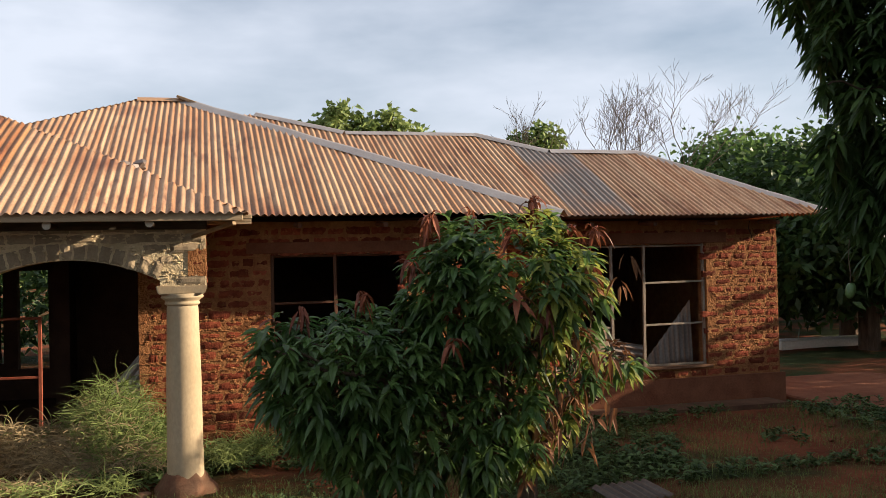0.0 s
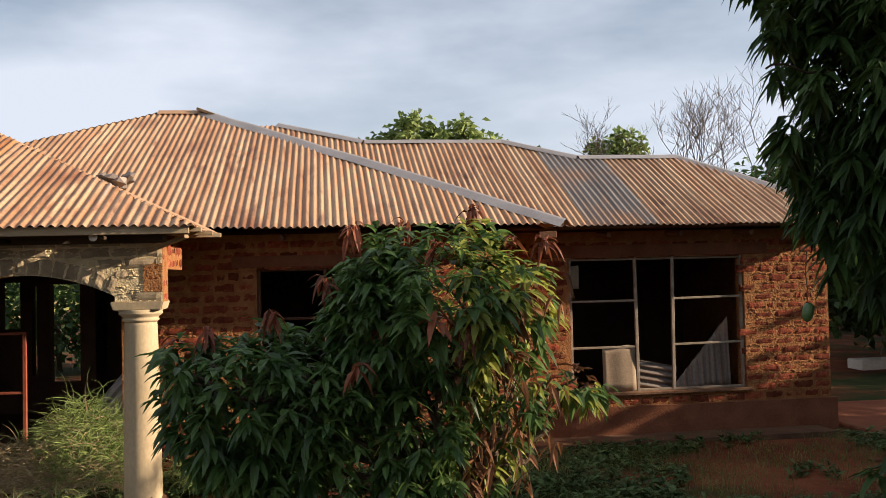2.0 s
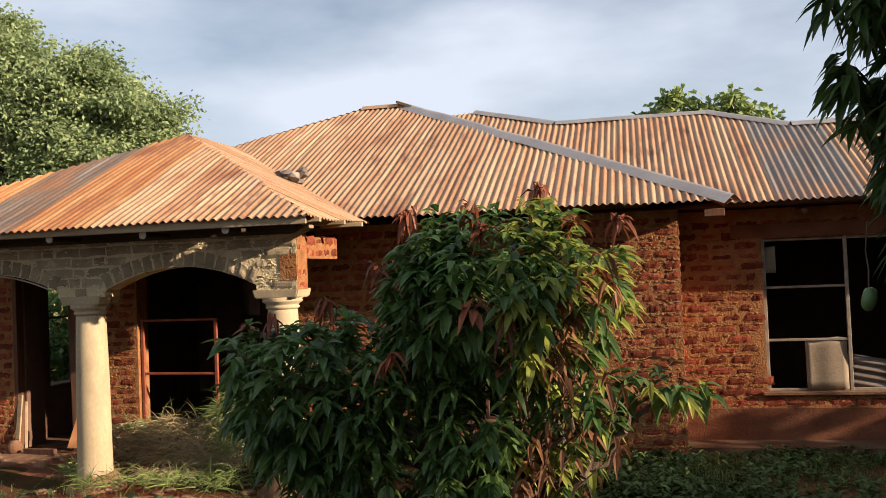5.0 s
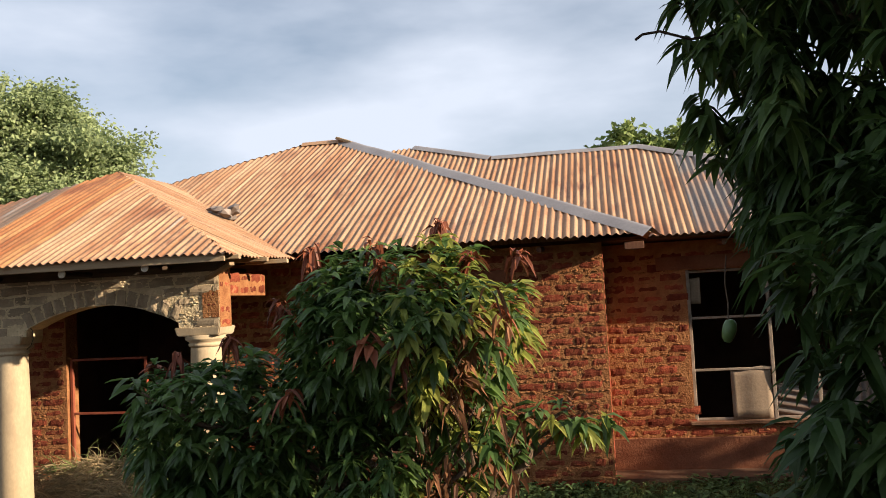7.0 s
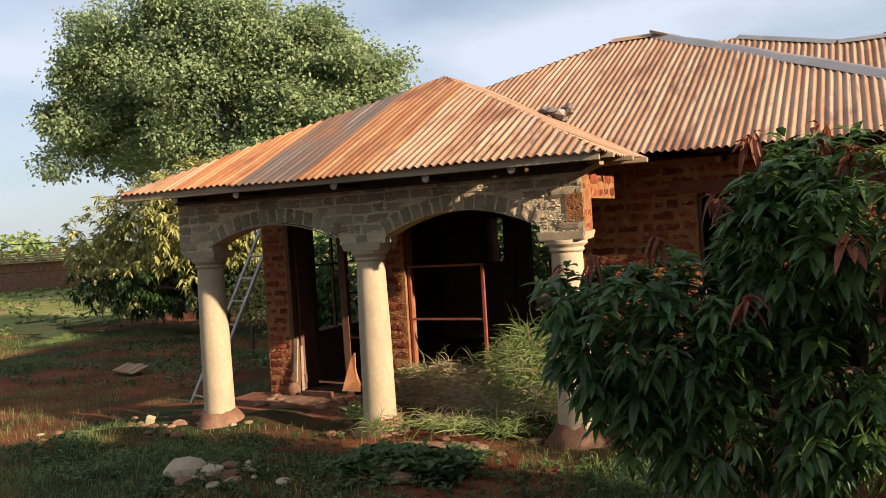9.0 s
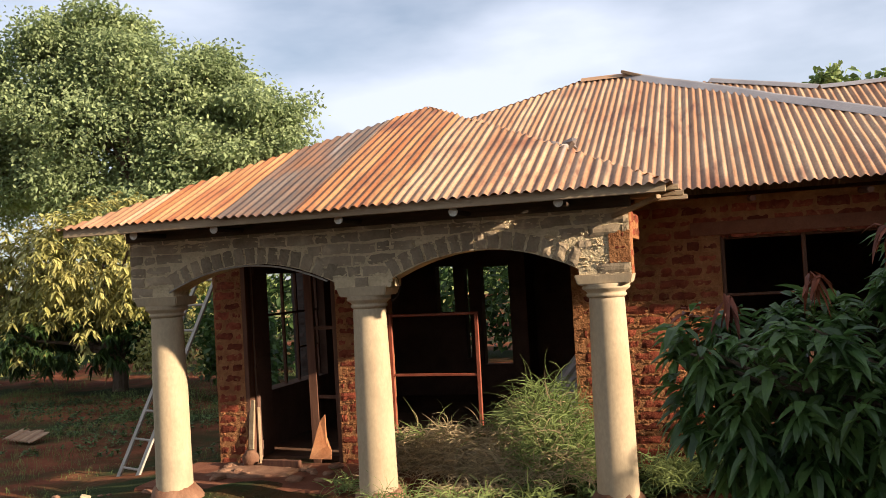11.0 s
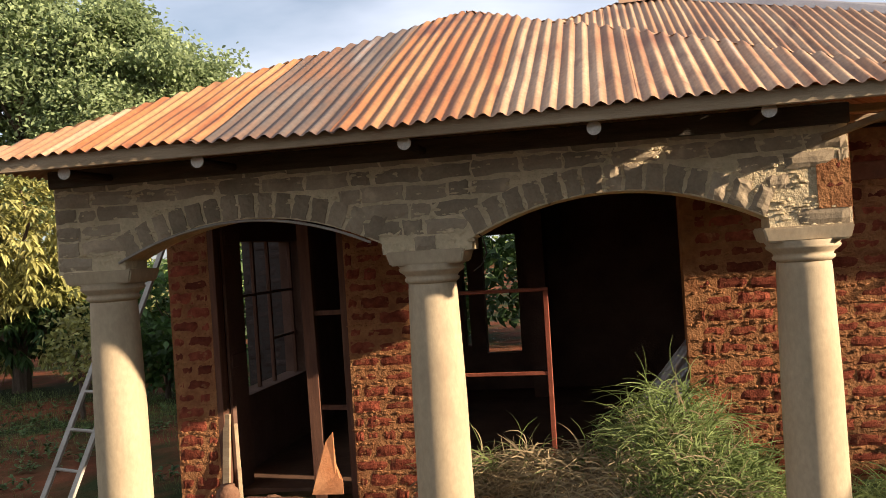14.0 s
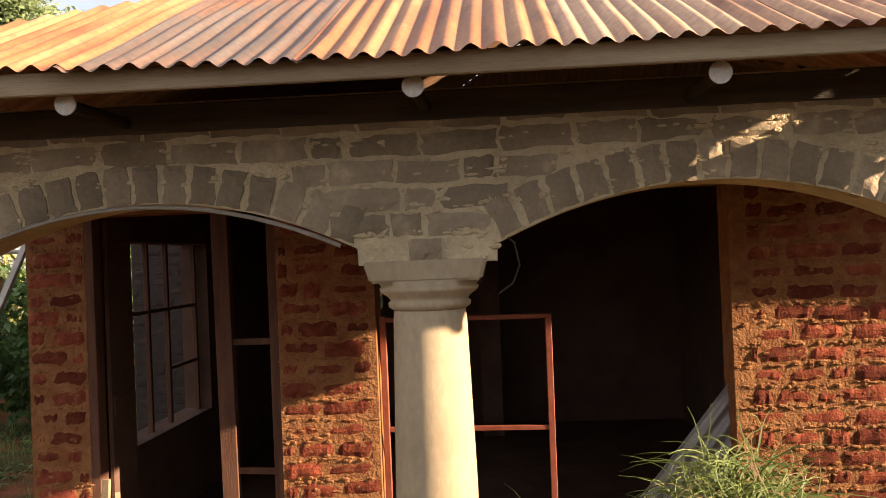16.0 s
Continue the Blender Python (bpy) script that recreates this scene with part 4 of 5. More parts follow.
# ---- trees and far things ----
def far_trees():
    leafy_tree("broadleaf_tree", (5.5, 29.5, 0), 7, [((4.0, 29.5, 6.0), (0.55, 0.6, 0.45), 34), ((4.75, 29.3, 6.5), (0.5, 0.5, 0.5), 34), ((5.5, 29.5, 6.15), (0.45, 0.5, 0.5), 30), ((6.35, 29.5, 6.45), (0.3, 0.4, 0.42), 20), ((7.0, 29.5, 6.05), (0.42, 0.4, 0.4), 24), ((5.4, 29.5, 5.2), (1.7, 1.2, 0.6), 90)], 15, 0.24, LEAF_FAR, "round green tree behind the wing roof", 41, 0.2, 0.18)
    leafy_tree("broadleaf_tree", (12, 30.5, 0), 6.4, [((11.6, 30.5, 5.8), (0.55, 0.6, 0.5), 36), ((12.3, 30.5, 6.2), (0.5, 0.5, 0.5), 34), ((9.1, 30.5, 5.6), (0.3, 0.3, 0.4), 14), ((11.9, 30.5, 4.6), (1.1, 1, 0.9), 70)], 16, 0.22, LEAF_FAR, "small green tree behind the wing roof", 42, 0.2, 0.18)
    for i, (x, y, z, rx, rz) in enumerate(((14.2, 17.2, 2.8, 2.6, 1.7), (18.5, 18.5, 3.6, 2.9, 2.3), (23, 25, 3.8, 3.4, 2.4), (16.5, 24.5, 3.6, 2.8, 1.8), (27, 21, 4.2, 3.2, 2.8), (13.2, 15.4, 2.2, 1.9, 1.15), (20.5, 22, 2.0, 3.0, 1.4))):
        # Dark LEAF for the shaded near trees, brighter tone for the lit ones.
        leafy_tree("shade_tree", (x, y, 0), 5, [((x, y, z), (rx, rx * 0.9, rz), 520), ((x - rx * 0.6, y + 0.5, z - 0.7), (rx * 0.6, rx * 0.6, rz * 0.6), 160)], 22, 0.2, LEAF if i in (0, 1, 5, 6) else LEAF_BUSH, "dense dark shade tree at the yard's edge", 50 + i, 0.22)
    # Unseen trees, added only for the shade they cast around the wing.
    leafy_tree("yard_tree", (13.6, 8.0, 0), 4, [((13.6, 7.9, 1.55), (2.0, 1.9, 1.25), 760), ((13.4, 5.4, 2.1), (2.0, 1.7, 1.5), 820)], 16, 0.2, LEAF, "unseen leafy tree added to shade the yard beside the wing", 60, 0.2)
    leafy_tree("yard_tree", (18.8, 12.6, 0), 5, [((18.8, 12.6, 2.8), (3.0, 3.2, 2.3), 620)], 16, 0.22, LEAF, "unseen leafy tree added to shade the ground behind the wing", 61, 0.2)
    # Out of view to the east; added to cut sun and bounce off the ground.
    for i, (x, y, z, r) in enumerate(((14.5, 0.4, 4.4, 2.9), (15.5, -5.2, 4.6, 3.2), (13.5, -10.5, 4.2, 3.0))):
        leafy_tree("yard_tree", (x, y, 0), 6, [((x, y, z), (r, r, r * 0.95), 560), ((x + 0.6, y - 0.8, z - 1.6), (r * 0.8, r * 0.8, r * 0.5), 240)], 18, 0.22, LEAF, "unseen leafy tree added to shade the yard from the east", 70 + i, 0.22)
    rnd = random.Random(7)
    for i in range(26):
        a = radians(-62 + i * 5.2)
        d = rnd.uniform(66, 92)
        x, y = d * math.sin(a), 4 + d * math.cos(a)
        h = rnd.uniform(2.0, 3.6)
        leafy_tree("distant_bush", (x, y, 0.1), h, [((x, y, h * 0.6), (rnd.uniform(3, 5), 2.5, h * 0.5), 90), ((x + 3, y, h * 0.45), (2.5, 2, h * 0.4), 50)], 9, 0.45, LEAF_FAR, "distant green bush along the field edge", 100 + i, 0.12)
    leafy_tree("garden_shrub", (-7.5, 16.2, -0.2), 1.9, [((-7.5, 16.2, 1.0), (0.75, 0.6, 0.85), 130), ((-7.2, 16.3, 0.4), (0.8, 0.6, 0.5), 80)], 14, 0.13, LEAF_BUSH, "dense green shrub behind the porch", 150, 0.05, 0.12)
    leafy_tree("garden_shrub", (-7.9, 14.6, -0.2), 1.4, [((-7.8, 14.6, 0.75), (0.5, 0.42, 0.5), 70)], 14, 0.085, LEAF_GOLD, "small shrub with leaves toned golden for sun", 151, 0.04, 0.12)
    # Dark leaf tone stands for the shade behind the house.
    for i, (x, y) in enumerate(((-7.5, 20.5), (-4.2, 21.5), (-1.2, 20.5), (2.0, 21.2))):
        leafy_tree("garden_shrub", (x, y, -0.1), 3, [((x, y, 1.4), (1.7, 1.2, 1.2), 150)], 14, 0.2, LEAF, "green shrub behind the house, leaves toned dark for shade", 140 + i, 0.08)


far_trees()


def bare_tree(root, height, seed, label):
    """A leafless tree: limbs that fork into a fan of ever finer twigs."""
    rnd = random.Random(seed)
    t = empty("bare_tree", (0, 0, 0))
    verts, faces = [], []

    def prism(a, b, ra, rb):
        d = (b - a).normalized()
        u = d.cross(Vector((0.31, 0.9, 0.23))).normalized()
        w = d.cross(u)
        n = len(verts)
        for c, r in ((a, ra), (b, rb)):
            for k in range(3):
                verts.append(c + (u * math.cos(2.094 * k) + w * math.sin(2.094 * k)) * r)
        for k in range(3):
            faces.append((n + k, n + (k + 1) % 3, n + 3 + (k + 1) % 3, n + 3 + k))

    def grow(p, d, length, r, depth):
        q = p
        for i in range(3):
            d = (d + Vector((rnd.gauss(0, 0.15), rnd.gauss(0, 0.15), rnd.uniform(-0.02, 0.08)))).normalized()
            e = q + d * length / 3
            prism(q, e, r * (1 - 0.18 * i), r * (1 - 0.18 * (i + 1)))
            q = e
            if depth < 5 and (i or depth > 2):
                side = Vector((rnd.gauss(0, 1), rnd.gauss(0, 1), rnd.uniform(0.0, 0.7))).normalized()
                grow(q, (d * 0.85 + side * 0.8).normalized(), length * rnd.uniform(0.48, 0.7), max(r * 0.5, 0.006), depth + 1)
        if depth < 5:
            grow(q, d, length * 0.55, max(r * 0.55, 0.006), depth + 1)

    root = Vector(root)
    prism(root, root + Vector((0, 0, height * 0.3)), 0.12, 0.09)
    for a in range(5):
        ang = a * 1.27 + rnd.uniform(-0.4, 0.4)
        grow(root + Vector((0, 0, height * 0.28)), Vector((math.cos(ang) * 0.5, math.sin(ang) * 0.45, 0.8)).normalized(), height * 0.32, 0.04, 1)
    crown_part("trunk", verts, faces, TWIG, t)
    return tagged(t, label, "tree", "leafless trees")


bare_tree((10.9, 24.0, 0), 7.3, 3, "leafless grey tree with fine upright twigs")
bare_tree((13.0, 24.0, 0), 7.8, 5, "tall leafless grey tree with spreading twigs")

tagged(part("pale_sheet", box(bmesh.new(), 11.6, 14.0, 16.0, 16.5, -0.12, 0.07, 0.015), POLE_END), "thick pale sheet lying under the shade trees", "sheet")


def hut():
    h = empty("brick_hut", (-35, 33.0, 0))
    part("wall", box(bmesh.new(), -1.6, 1.6, -1.2, 1.2, -0.2, 1.35, 0.02), RUBBLE, h)
    bm = bmesh.new()
    for i in range(4):
        box(bm, -1.8 + 0.05 * i, 1.8 - 0.05 * i, -1.4, 1.4, 1.35 + 0.13 * i, 1.42 + 0.13 * i)
    part("roof", bm, WOOD, h, "stacked timber slats")
    tagged(h, "small distant brick hut with a flat timber top", "hut")


hut()


# ---- porch timber ----
def porch_timber():
    f = tagged(part("fascia_board", box(bmesh.new(), -4.2, 0.66, 7.865, 7.89, 2.248, 2.318, 0.004), WOOD), "weathered pale timber fascia board under the porch eave", "fascia board")
    rnd = random.Random(3)
    first = None
    for x in (-3.576, -2.829, -1.76, -0.856, -0.081):
        if first is None:
            first = empty("rafter_pole", (x, 7.94, 2.232))
            part("pole", rod(bmesh.new(), (0, 0.004, 0), (0, 2.2, 0.03), 0.02, 0.022, 10), POLE, first)
            part("pole_end", rod(bmesh.new(), (0, -0.002, 0), (0, 0.006, 0), 0.034, 0.034, 18), POLE_END, first, "pale sawn end")
            tagged(first, "round timber rafter pole with a pale sawn end", "rafter", "rafter poles of the porch")
        else:
            copy_thing(first, pose(x, 7.94 + rnd.uniform(-0.01, 0.01), 2.232 + rnd.uniform(-0.006, 0.006), 0, 0, 0))
    for y, z, x1 in ((7.98, 2.285, 0.74), (8.55, 2.285, 0.76), (9.0, 2.285, 0.78)):
        tagged(part("purlin", bar(bmesh.new(), (0.37, y, z), (x1, y + 0.02, z), 0.05, 0.04, 0.004), WOOD), "rough timber purlin sticking out under the sheets", "purlin", "purlins of the porch corner")
    tagged(part("brace", bar(bmesh.new(), (0.2, 8.45, 2.12), (0.6, 8.15, 2.24), 0.05, 0.03, 0.004), WOOD), "short loose timber brace under the porch corner", "brace")
    stub = tagged(part("wall_stub", box(bmesh.new(), 0.15, 0.352, 8.64, 9.5, 1.98, 2.18), MORTAR), "broken brick side beam of the porch", "wall", kind="structure")
    lay_bricks(stub, (0.352, 0, 0), (0, 1, 0), (1, 0, 0), 8.64, 9.5, 1.985, 2.17, RED_BRICKS, seed=61)
    for x in (1.3, 2.2, 3.1, 4.9, 5.75, 6.6, 7.5):
        y = 9.56 if x < 4 else 10.3
        e = empty("rafter_pole", (x, y, 2.27))
        part("pole", rod(bmesh.new(), (0, 0, 0), (0, 0.5, 0.03), 0.026, 0.03, 10), OLD_TIMBER, e)
        tagged(e, "dark round rafter pole under the main eave", "rafter", "rafter poles of the house")
    tagged(part("eave_board", box(bmesh.new(), 3.9, 4.08, 9.5, 9.53, 2.22, 2.29, 0.004), OLD_TIMBER), "short timber block at the hip corner", "board")


porch_timber()
# Strip added over the top courses, its dark colour standing for eave shade.
tagged(part("wall_plate", box(bmesh.new(), -3.97, 0.37, 8.375, 8.6, 2.20, 2.30, 0.004), EAVE_SHADE_TONE), "dark strip added for eave shade along the top of the porch beam", "wall plate", kind="structure")
tagged(part("roof_plank", bar(bmesh.new(), (0.0, 13.4, 4.28), (0.26, 13.3, 4.17), 0.08, 0.04, 0.006), WOOD), "loose timber plank end at the roof ridge", "plank")


def scrap_heap():
    bm = bmesh.new()
    rnd = random.Random(9)
    for i in range(9):
        bmesh.ops.create_icosphere(bm, subdivisions=1, radius=rnd.uniform(0.05, 0.09), matrix=Matrix.Translation((-0.45 + rnd.uniform(-0.18, 0.22), 10.4 + rnd.uniform(-0.15, 0.15), 2.93 + rnd.uniform(-0.03, 0.06))) @ Matrix.Diagonal((1.2, 1, 0.8, 1)))
    for v in bm.verts:
        v.co += Vector((rnd.uniform(-1, 1), rnd.uniform(-1, 1), rnd.uniform(-1, 1))) * 0.02
    tagged(part("rubble_lump", bm, ZINC), "grey lump of rubble lying in the roof valley", "rubble")


scrap_heap()


# ---- window and door frames ----
def frame_bars(name, parts, mat, label, category="window frame", w=0.034, d=0.034):
    e = empty(name, (0, 0, 0))
    for pname, a, b in parts:
        k = 0.4 if pname == "transom" and w > 0.05 else 0.75 if pname in ("transom", "head", "sill_bar") else 1
        part(pname, bar(bmesh.new(), a, b, w * k, d * k, 0.003), mat, e)
    return tagged(e, label, category)


def steel_window(x0, x1, z0, z1, y, posts, rails, mat, label):
    parts = [("jamb", (x0 + 0.02, y, z0), (x0 + 0.02, y, z1)), ("jamb", (x1 - 0.02, y, z0), (x1 - 0.02, y, z1)), ("head", (x0, y, z1 - 0.02), (x1, y, z1 - 0.02)), ("sill_bar", (x0, y, z0 + 0.015), (x1, y, z0 + 0.015))]
    parts += [("mullion", (x, y, z0), (x + t, y, z1)) for x, t in posts]
    parts += [("transom", (a, y, z), (b, y, z + dz)) for a, b, z, dz in rails]
    return frame_bars("window_frame", parts, mat, label)


steel_window(WW0, WW1, 0.44, 2.02, YW + 0.06, [(5.36, -0.005), (5.8, 0.02)], [(WW0, 5.36, 1.51, 0), (WW0, 5.36, 0.965, 0), (5.82, WW1, 1.52, 0.01), (5.82, WW1, 0.975, 0.01)], GREY_STEEL, "unglazed bare steel window frame in the wing wall")
steel_window(WL0, WL1, 0.28, 1.98, YM + 0.06, [(1.72, 0.0)], [(WL0, 1.72, 1.45, 0)], OLD_TIMBER, "unglazed rusty steel window frame in the main wall")
frame_bars("window_frame", [("jamb", (-2.17, YM + 0.06, -0.02), (-2.17, YM + 0.06, 1.41)), ("head", (-2.19, YM + 0.06, 1.39), (-1.26, YM + 0.06, 1.385)), ("mullion", (-1.285, YM + 0.06, -0.02), (-1.28, YM + 0.06, 1.38)), ("transom", (-2.17, YM + 0.06, 0.8), (-1.28, YM + 0.06, 0.79))], RED_STEEL, "red-oxide steel window frame standing broken in the opening")
frame_bars("door_frame", [("post", (-3.03, YM + 0.07, -0.1), (-3.05, YM + 0.07, 2.02)), ("post", (-2.755, YM + 0.07, -0.1), (-2.755, YM + 0.07, 2.02)), ("transom", (-3.03, YM + 0.07, 0.6), (-2.75, YM + 0.07, 0.59)), ("transom", (-3.03, YM + 0.07, 1.3), (-2.75, YM + 0.07, 1.3))], OLD_TIMBER, "red-brown timber door frame with a narrow side light", "door frame", 0.06, 0.09)
frame_bars("door_frame", [("post", (-3.765, YM + 0.05, -0.1), (-3.765, YM + 0.05, 2.02))], OLD_TIMBER, "brown timber door post beside the brick pier", "door frame", 0.05, 0.1)


def door_leaf():
    d = empty("door_leaf", (-3.72, YM + 0.1, -0.04))
    part("panel", box(bmesh.new(), -0.012, 0.012, 0, 0.32, 0, 2.04, 0.003), PLASTER_IN, d)
    for z in (0.08, 0.95, 1.9):
        part("rail", box(bmesh.new(), 0.012, 0.022, 0.02, 0.30, z, z + 0.1, 0.003), PLASTER_IN, d)
    tagged(d, "dark narrow door leaf standing open into the room", "door")


door_leaf()
frame_bars("window_frame", [("jamb", (-4.0, WY0 + 0.05, 0.58), (-4.0, WY0 + 0.05, 1.9)), ("mullion", (-4.0, 11.36, 0.58), (-4.0, 11.36, 1.9)), ("mullion", (-4.0, 11.72, 0.58), (-4.0, 11.72, 1.9)), ("transom", (-4.0, WY0, 1.42), (-4.0, WY1, 1.42)), ("transom", (-4.0, 11.72, 0.98), (-4.0, WY1, 0.98)), ("jamb", (-4.0, WY1 - 0.04, 0.58), (-4.0, WY1 - 0.04, 1.9))], OLD_TIMBER, "dark steel frame in the side window")
tagged(part("lintel", box(bmesh.new(), WW0 - 0.3, WW1 + 0.3, YW - 0.014, YW, 2.03, 2.17, 0.004), PLINTH), "smooth concrete lintel over the wing window", "lintel", kind="structure")
tagged(part("lintel", box(bmesh.new(), WL0 - 0.25, WL1 + 0.25, YM - 0.014, YM, 1.99, 2.11, 0.004), PLINTH), "smooth concrete lintel over the main window", "lintel", kind="structure")
tagged(part("window_sill", box(bmesh.new(), WW0 - 0.05, WW1 + 0.05, YW - 0.04, YW + 0.18, 0.405, 0.442, 0.006), RUBBLE), "chipped cement sill of the wing window", "sill", kind="structure")
tagged(part("window_sill", box(bmesh.new(), WL0 - 0.03, WL1 + 0.03, YM - 0.04, YM + 0.18, 0.245, 0.282, 0.006), RUBBLE), "chipped cement sill of the main window", "sill", kind="structure")


def wavy_sheet(name, m, width, height, mat, label, pitch=0.076, amp=0.012, torn=0.0, seed=1, category="metal sheet", slant=0.0):
    rnd = random.Random(seed)
    steps, rows = max(4, int(width / pitch * 6)), 6
    verts, faces = [], []
    tops = [height * (1 - torn * rnd.random()) for _ in range(steps + 1)]
    tops = [h * (1 - slant * (1 - i / steps)) for i, h in enumerate(tops)]
    for i in range(steps + 1):
        u = width * i / steps
        t = (tops[i] + tops[max(0, i - 1)] + tops[min(steps, i + 1)]) / 3
        for j in range(rows + 1):
            v = t * j / rows
            verts.append((u, amp * math.sin(2 * math.pi * u / pitch) + 0.01 * noise.noise((u * 3, v * 3, seed)), v))
    for i in range(steps):
        for j in range(rows):
            q = i * (rows + 1) + j
            faces.append((q, q + rows + 1, q + rows + 2, q + 1))
    me = bpy.data.meshes.new(name)
    me.from_pydata(verts, [], faces)
    me.materials.append(mat)
    layer = me.uv_layers.new(name="UVMap")
    for loop in me.loops:
        c = verts[loop.vertex_index]
        layer.data[loop.index].uv = (c[0], c[2])
    me.polygons.foreach_set("use_smooth", [True] * len(me.polygons))
    ob = new(name, me)
    ob.matrix_basis = m
    mod = ob.modifiers.new("thickness", "SOLIDIFY")
    mod.thickness = 0.003
    return tagged(ob, label, category)


wavy_sheet("corrugated_sheet", pose(5.37, YW + 0.2, 0.80, 0, 101, 0), 0.36, 0.55, ZINC, "grey corrugated sheet lying inside the wing window")
wavy_sheet("corrugated_sheet", pose(5.86, YW + 0.19, 0.43, -4, 0, 0), 0.72, 0.86, ZINC, "dull corrugated sheet cut aslant inside the wing window", 0.076, 0.007, 0.02, 4, "metal sheet", 0.94)
wavy_sheet("cardboard_sheet", pose(4.93, YW + 0.03, 0.455, -3, 0, 0), 0.40, 0.56, CARD, "dusty torn cardboard propped in the wing window", 0.3, 0.006, 0.10, 5, "cardboard")
wavy_sheet("cardboard_sheet", pose(4.57, YW + 0.12, 1.66, 0, 0, 0), 0.12, 0.28, CARD, "small dull board hanging in the wing window", 0.3, 0.004, 0.05, 6, "board")
wavy_sheet("corrugated_sheet", pose(-0.88, YM + 0.12, 0.32, -2, 40, 0), 0.5, 0.92, ZINC_NEW, "grey corrugated sheet leaning in the porch opening")
wavy_sheet("corrugated_sheet", pose(3.35, 6.55, 0.0, -84, 0, 8), 0.55, 0.4, ZINC_DARK, "grey corrugated scrap lying on the ground")
wavy_sheet("corrugated_sheet", pose(-8.9, 12.1, -0.22, -72, 0, -20), 0.8, 0.4, RUST, "rusty corrugated scrap lying in the yard", 0.1, 0.015, 0.5)
tagged(part("plank", bar(bmesh.new(), (-3.735, YM - 0.06, -0.08), (-3.725, YM + 0.02, 0.58), 0.06, 0.022, 0.004), WOOD), "short pale plank leaning at the door", "plank", "planks at the door")
tagged(part("plank", bar(bmesh.new(), (-3.615, YM - 0.06, -0.08), (-3.675, YM + 0.05, 0.50), 0.03, 0.018, 0.003), WOOD), "narrow split plank leaning at the door", "plank", "planks at the door")
tagged(part("plank", bar(bmesh.new(), (-3.50, 9.78, -0.03), (-3.05, 9.70, -0.02), 0.05, 0.10, 0.006), OLD_TIMBER), "short brown plank lying on the porch floor", "plank", "planks at the door")


def torn_board():
    """A ragged sheet of board with a peak and a bitten edge, leaning back."""
    rnd = random.Random(4)
    edge = [(0, 0), (0.03, 0.14), (0.06, 0.27), (0.11, 0.38), (0.165, 0.44), (0.165, 0.33), (0.145, 0.27), (0.175, 0.20), (0.165, 0.13), (0.225, 0.10), (0.235, 0.0)]
    bm = bmesh.new()
    front = [bm.verts.new((x + rnd.uniform(-0.004, 0.004), 0.02 * math.sin(9 * z), z)) for x, z in edge]
    back = [bm.verts.new((v.co.x, v.co.y + 0.012, v.co.z)) for v in front]
    bm.faces.new(front)
    bm.faces.new(back[::-1])
    for a in range(len(front)):
        b = (a + 1) % len(front)
        bm.faces.new((front[b], front[a], back[a], back[b]))
    bmesh.ops.triangulate(bm, faces=list(bm.faces))
    bmesh.ops.recalc_face_normals(bm, faces=list(bm.faces))
    ob = part("torn_board", bm, TORN)
    ob.matrix_basis = pose(-3.04, YM - 0.12, 0.0, -10, 0, 0)
    tagged(ob, "torn pale orange board leaning at the door post", "board")


torn_board()


def clay_pot():
    bm = lathe(bmesh.new(), [(0.035, 0), (0.075, 0.03), (0.09, 0.08), (0.075, 0.125), (0.05, 0.145), (0.055, 0.16)], 18, (-3.66, 9.82, -0.06))
    tagged(part("clay_pot", bm, RUBBLE, smooth=True), "small round clay pot on the porch floor", "pot")


clay_pot()


def ladder():
    e = empty("ladder", (0, 0, 0))
    a, b = Vector((-5.28, 9.95, -0.32)), Vector((-4.75, 11.3, 2.33))
    side = Vector((0.93, -0.37, 0)).normalized() * 0.17
    for s in (-1, 1):
        part("rail", bar(bmesh.new(), a + side * s, b + side * s, 0.06, 0.025, 0.003), ALU, e)
    for i in range(9):
        p = a.lerp(b, (i + 0.6) / 9.2)
        part("rung", rod(bmesh.new(), p - side, p + side, 0.014, 0.014, 8), ALU, e)
    tagged(e, "aluminium ladder leaning against the side wall", "ladder")


ladder()
slab = bmesh.new()
box(slab, -4.4, -2.3, 8.9, 10.0, -0.3, -0.06, 0.02)
tagged(part("porch_floor", slab, PLINTH), "worn earthen porch floor at the door", "floor", kind="structure")
tagged(part("pavement", box(bmesh.new(), 7.9, 10.5, 9.4, 12.3, -0.3, -0.045, 0.02), PLINTH), "worn red concrete apron beside the wing", "pavement", kind="structure")


# ---- stones, grass and weeds ----
def stone(at, r, rnd, mat, label, name="stone"):
    bm = bmesh.new()
    bmesh.ops.create_icosphere(bm, subdivisions=2, radius=r)
    s = rnd.random() * 50
    for v in bm.verts:
        v.co *= 1 + 0.35 * noise.noise(v.co / r * 1.1 + Vector((s, s, s)))
        v.co.z *= 0.5
        v.co.x *= 1.25
    ob = part(name, bm, mat)
    ob.matrix_basis = pose(*at, 0, 0, rnd.uniform(0, 360))
    return tagged(ob, label, name.replace("_", " "), "stones in the yard")


rnd = random.Random(77)
for x, y, r in ((-2.45, 6.6, 0.17), (-2.2, 6.62, 0.09), (-0.9, 7.05, 0.11), (-1.05, 7.2, 0.08), (-0.7, 6.9, 0.09)):
    stone((x, y, ground_z(x, y) + r * 0.25), r, rnd, COLUMN if x < -1.5 else RUBBLE, "broken pale lump of old cement in the grass" if x < -1.5 else "broken brown brick lump in the grass")
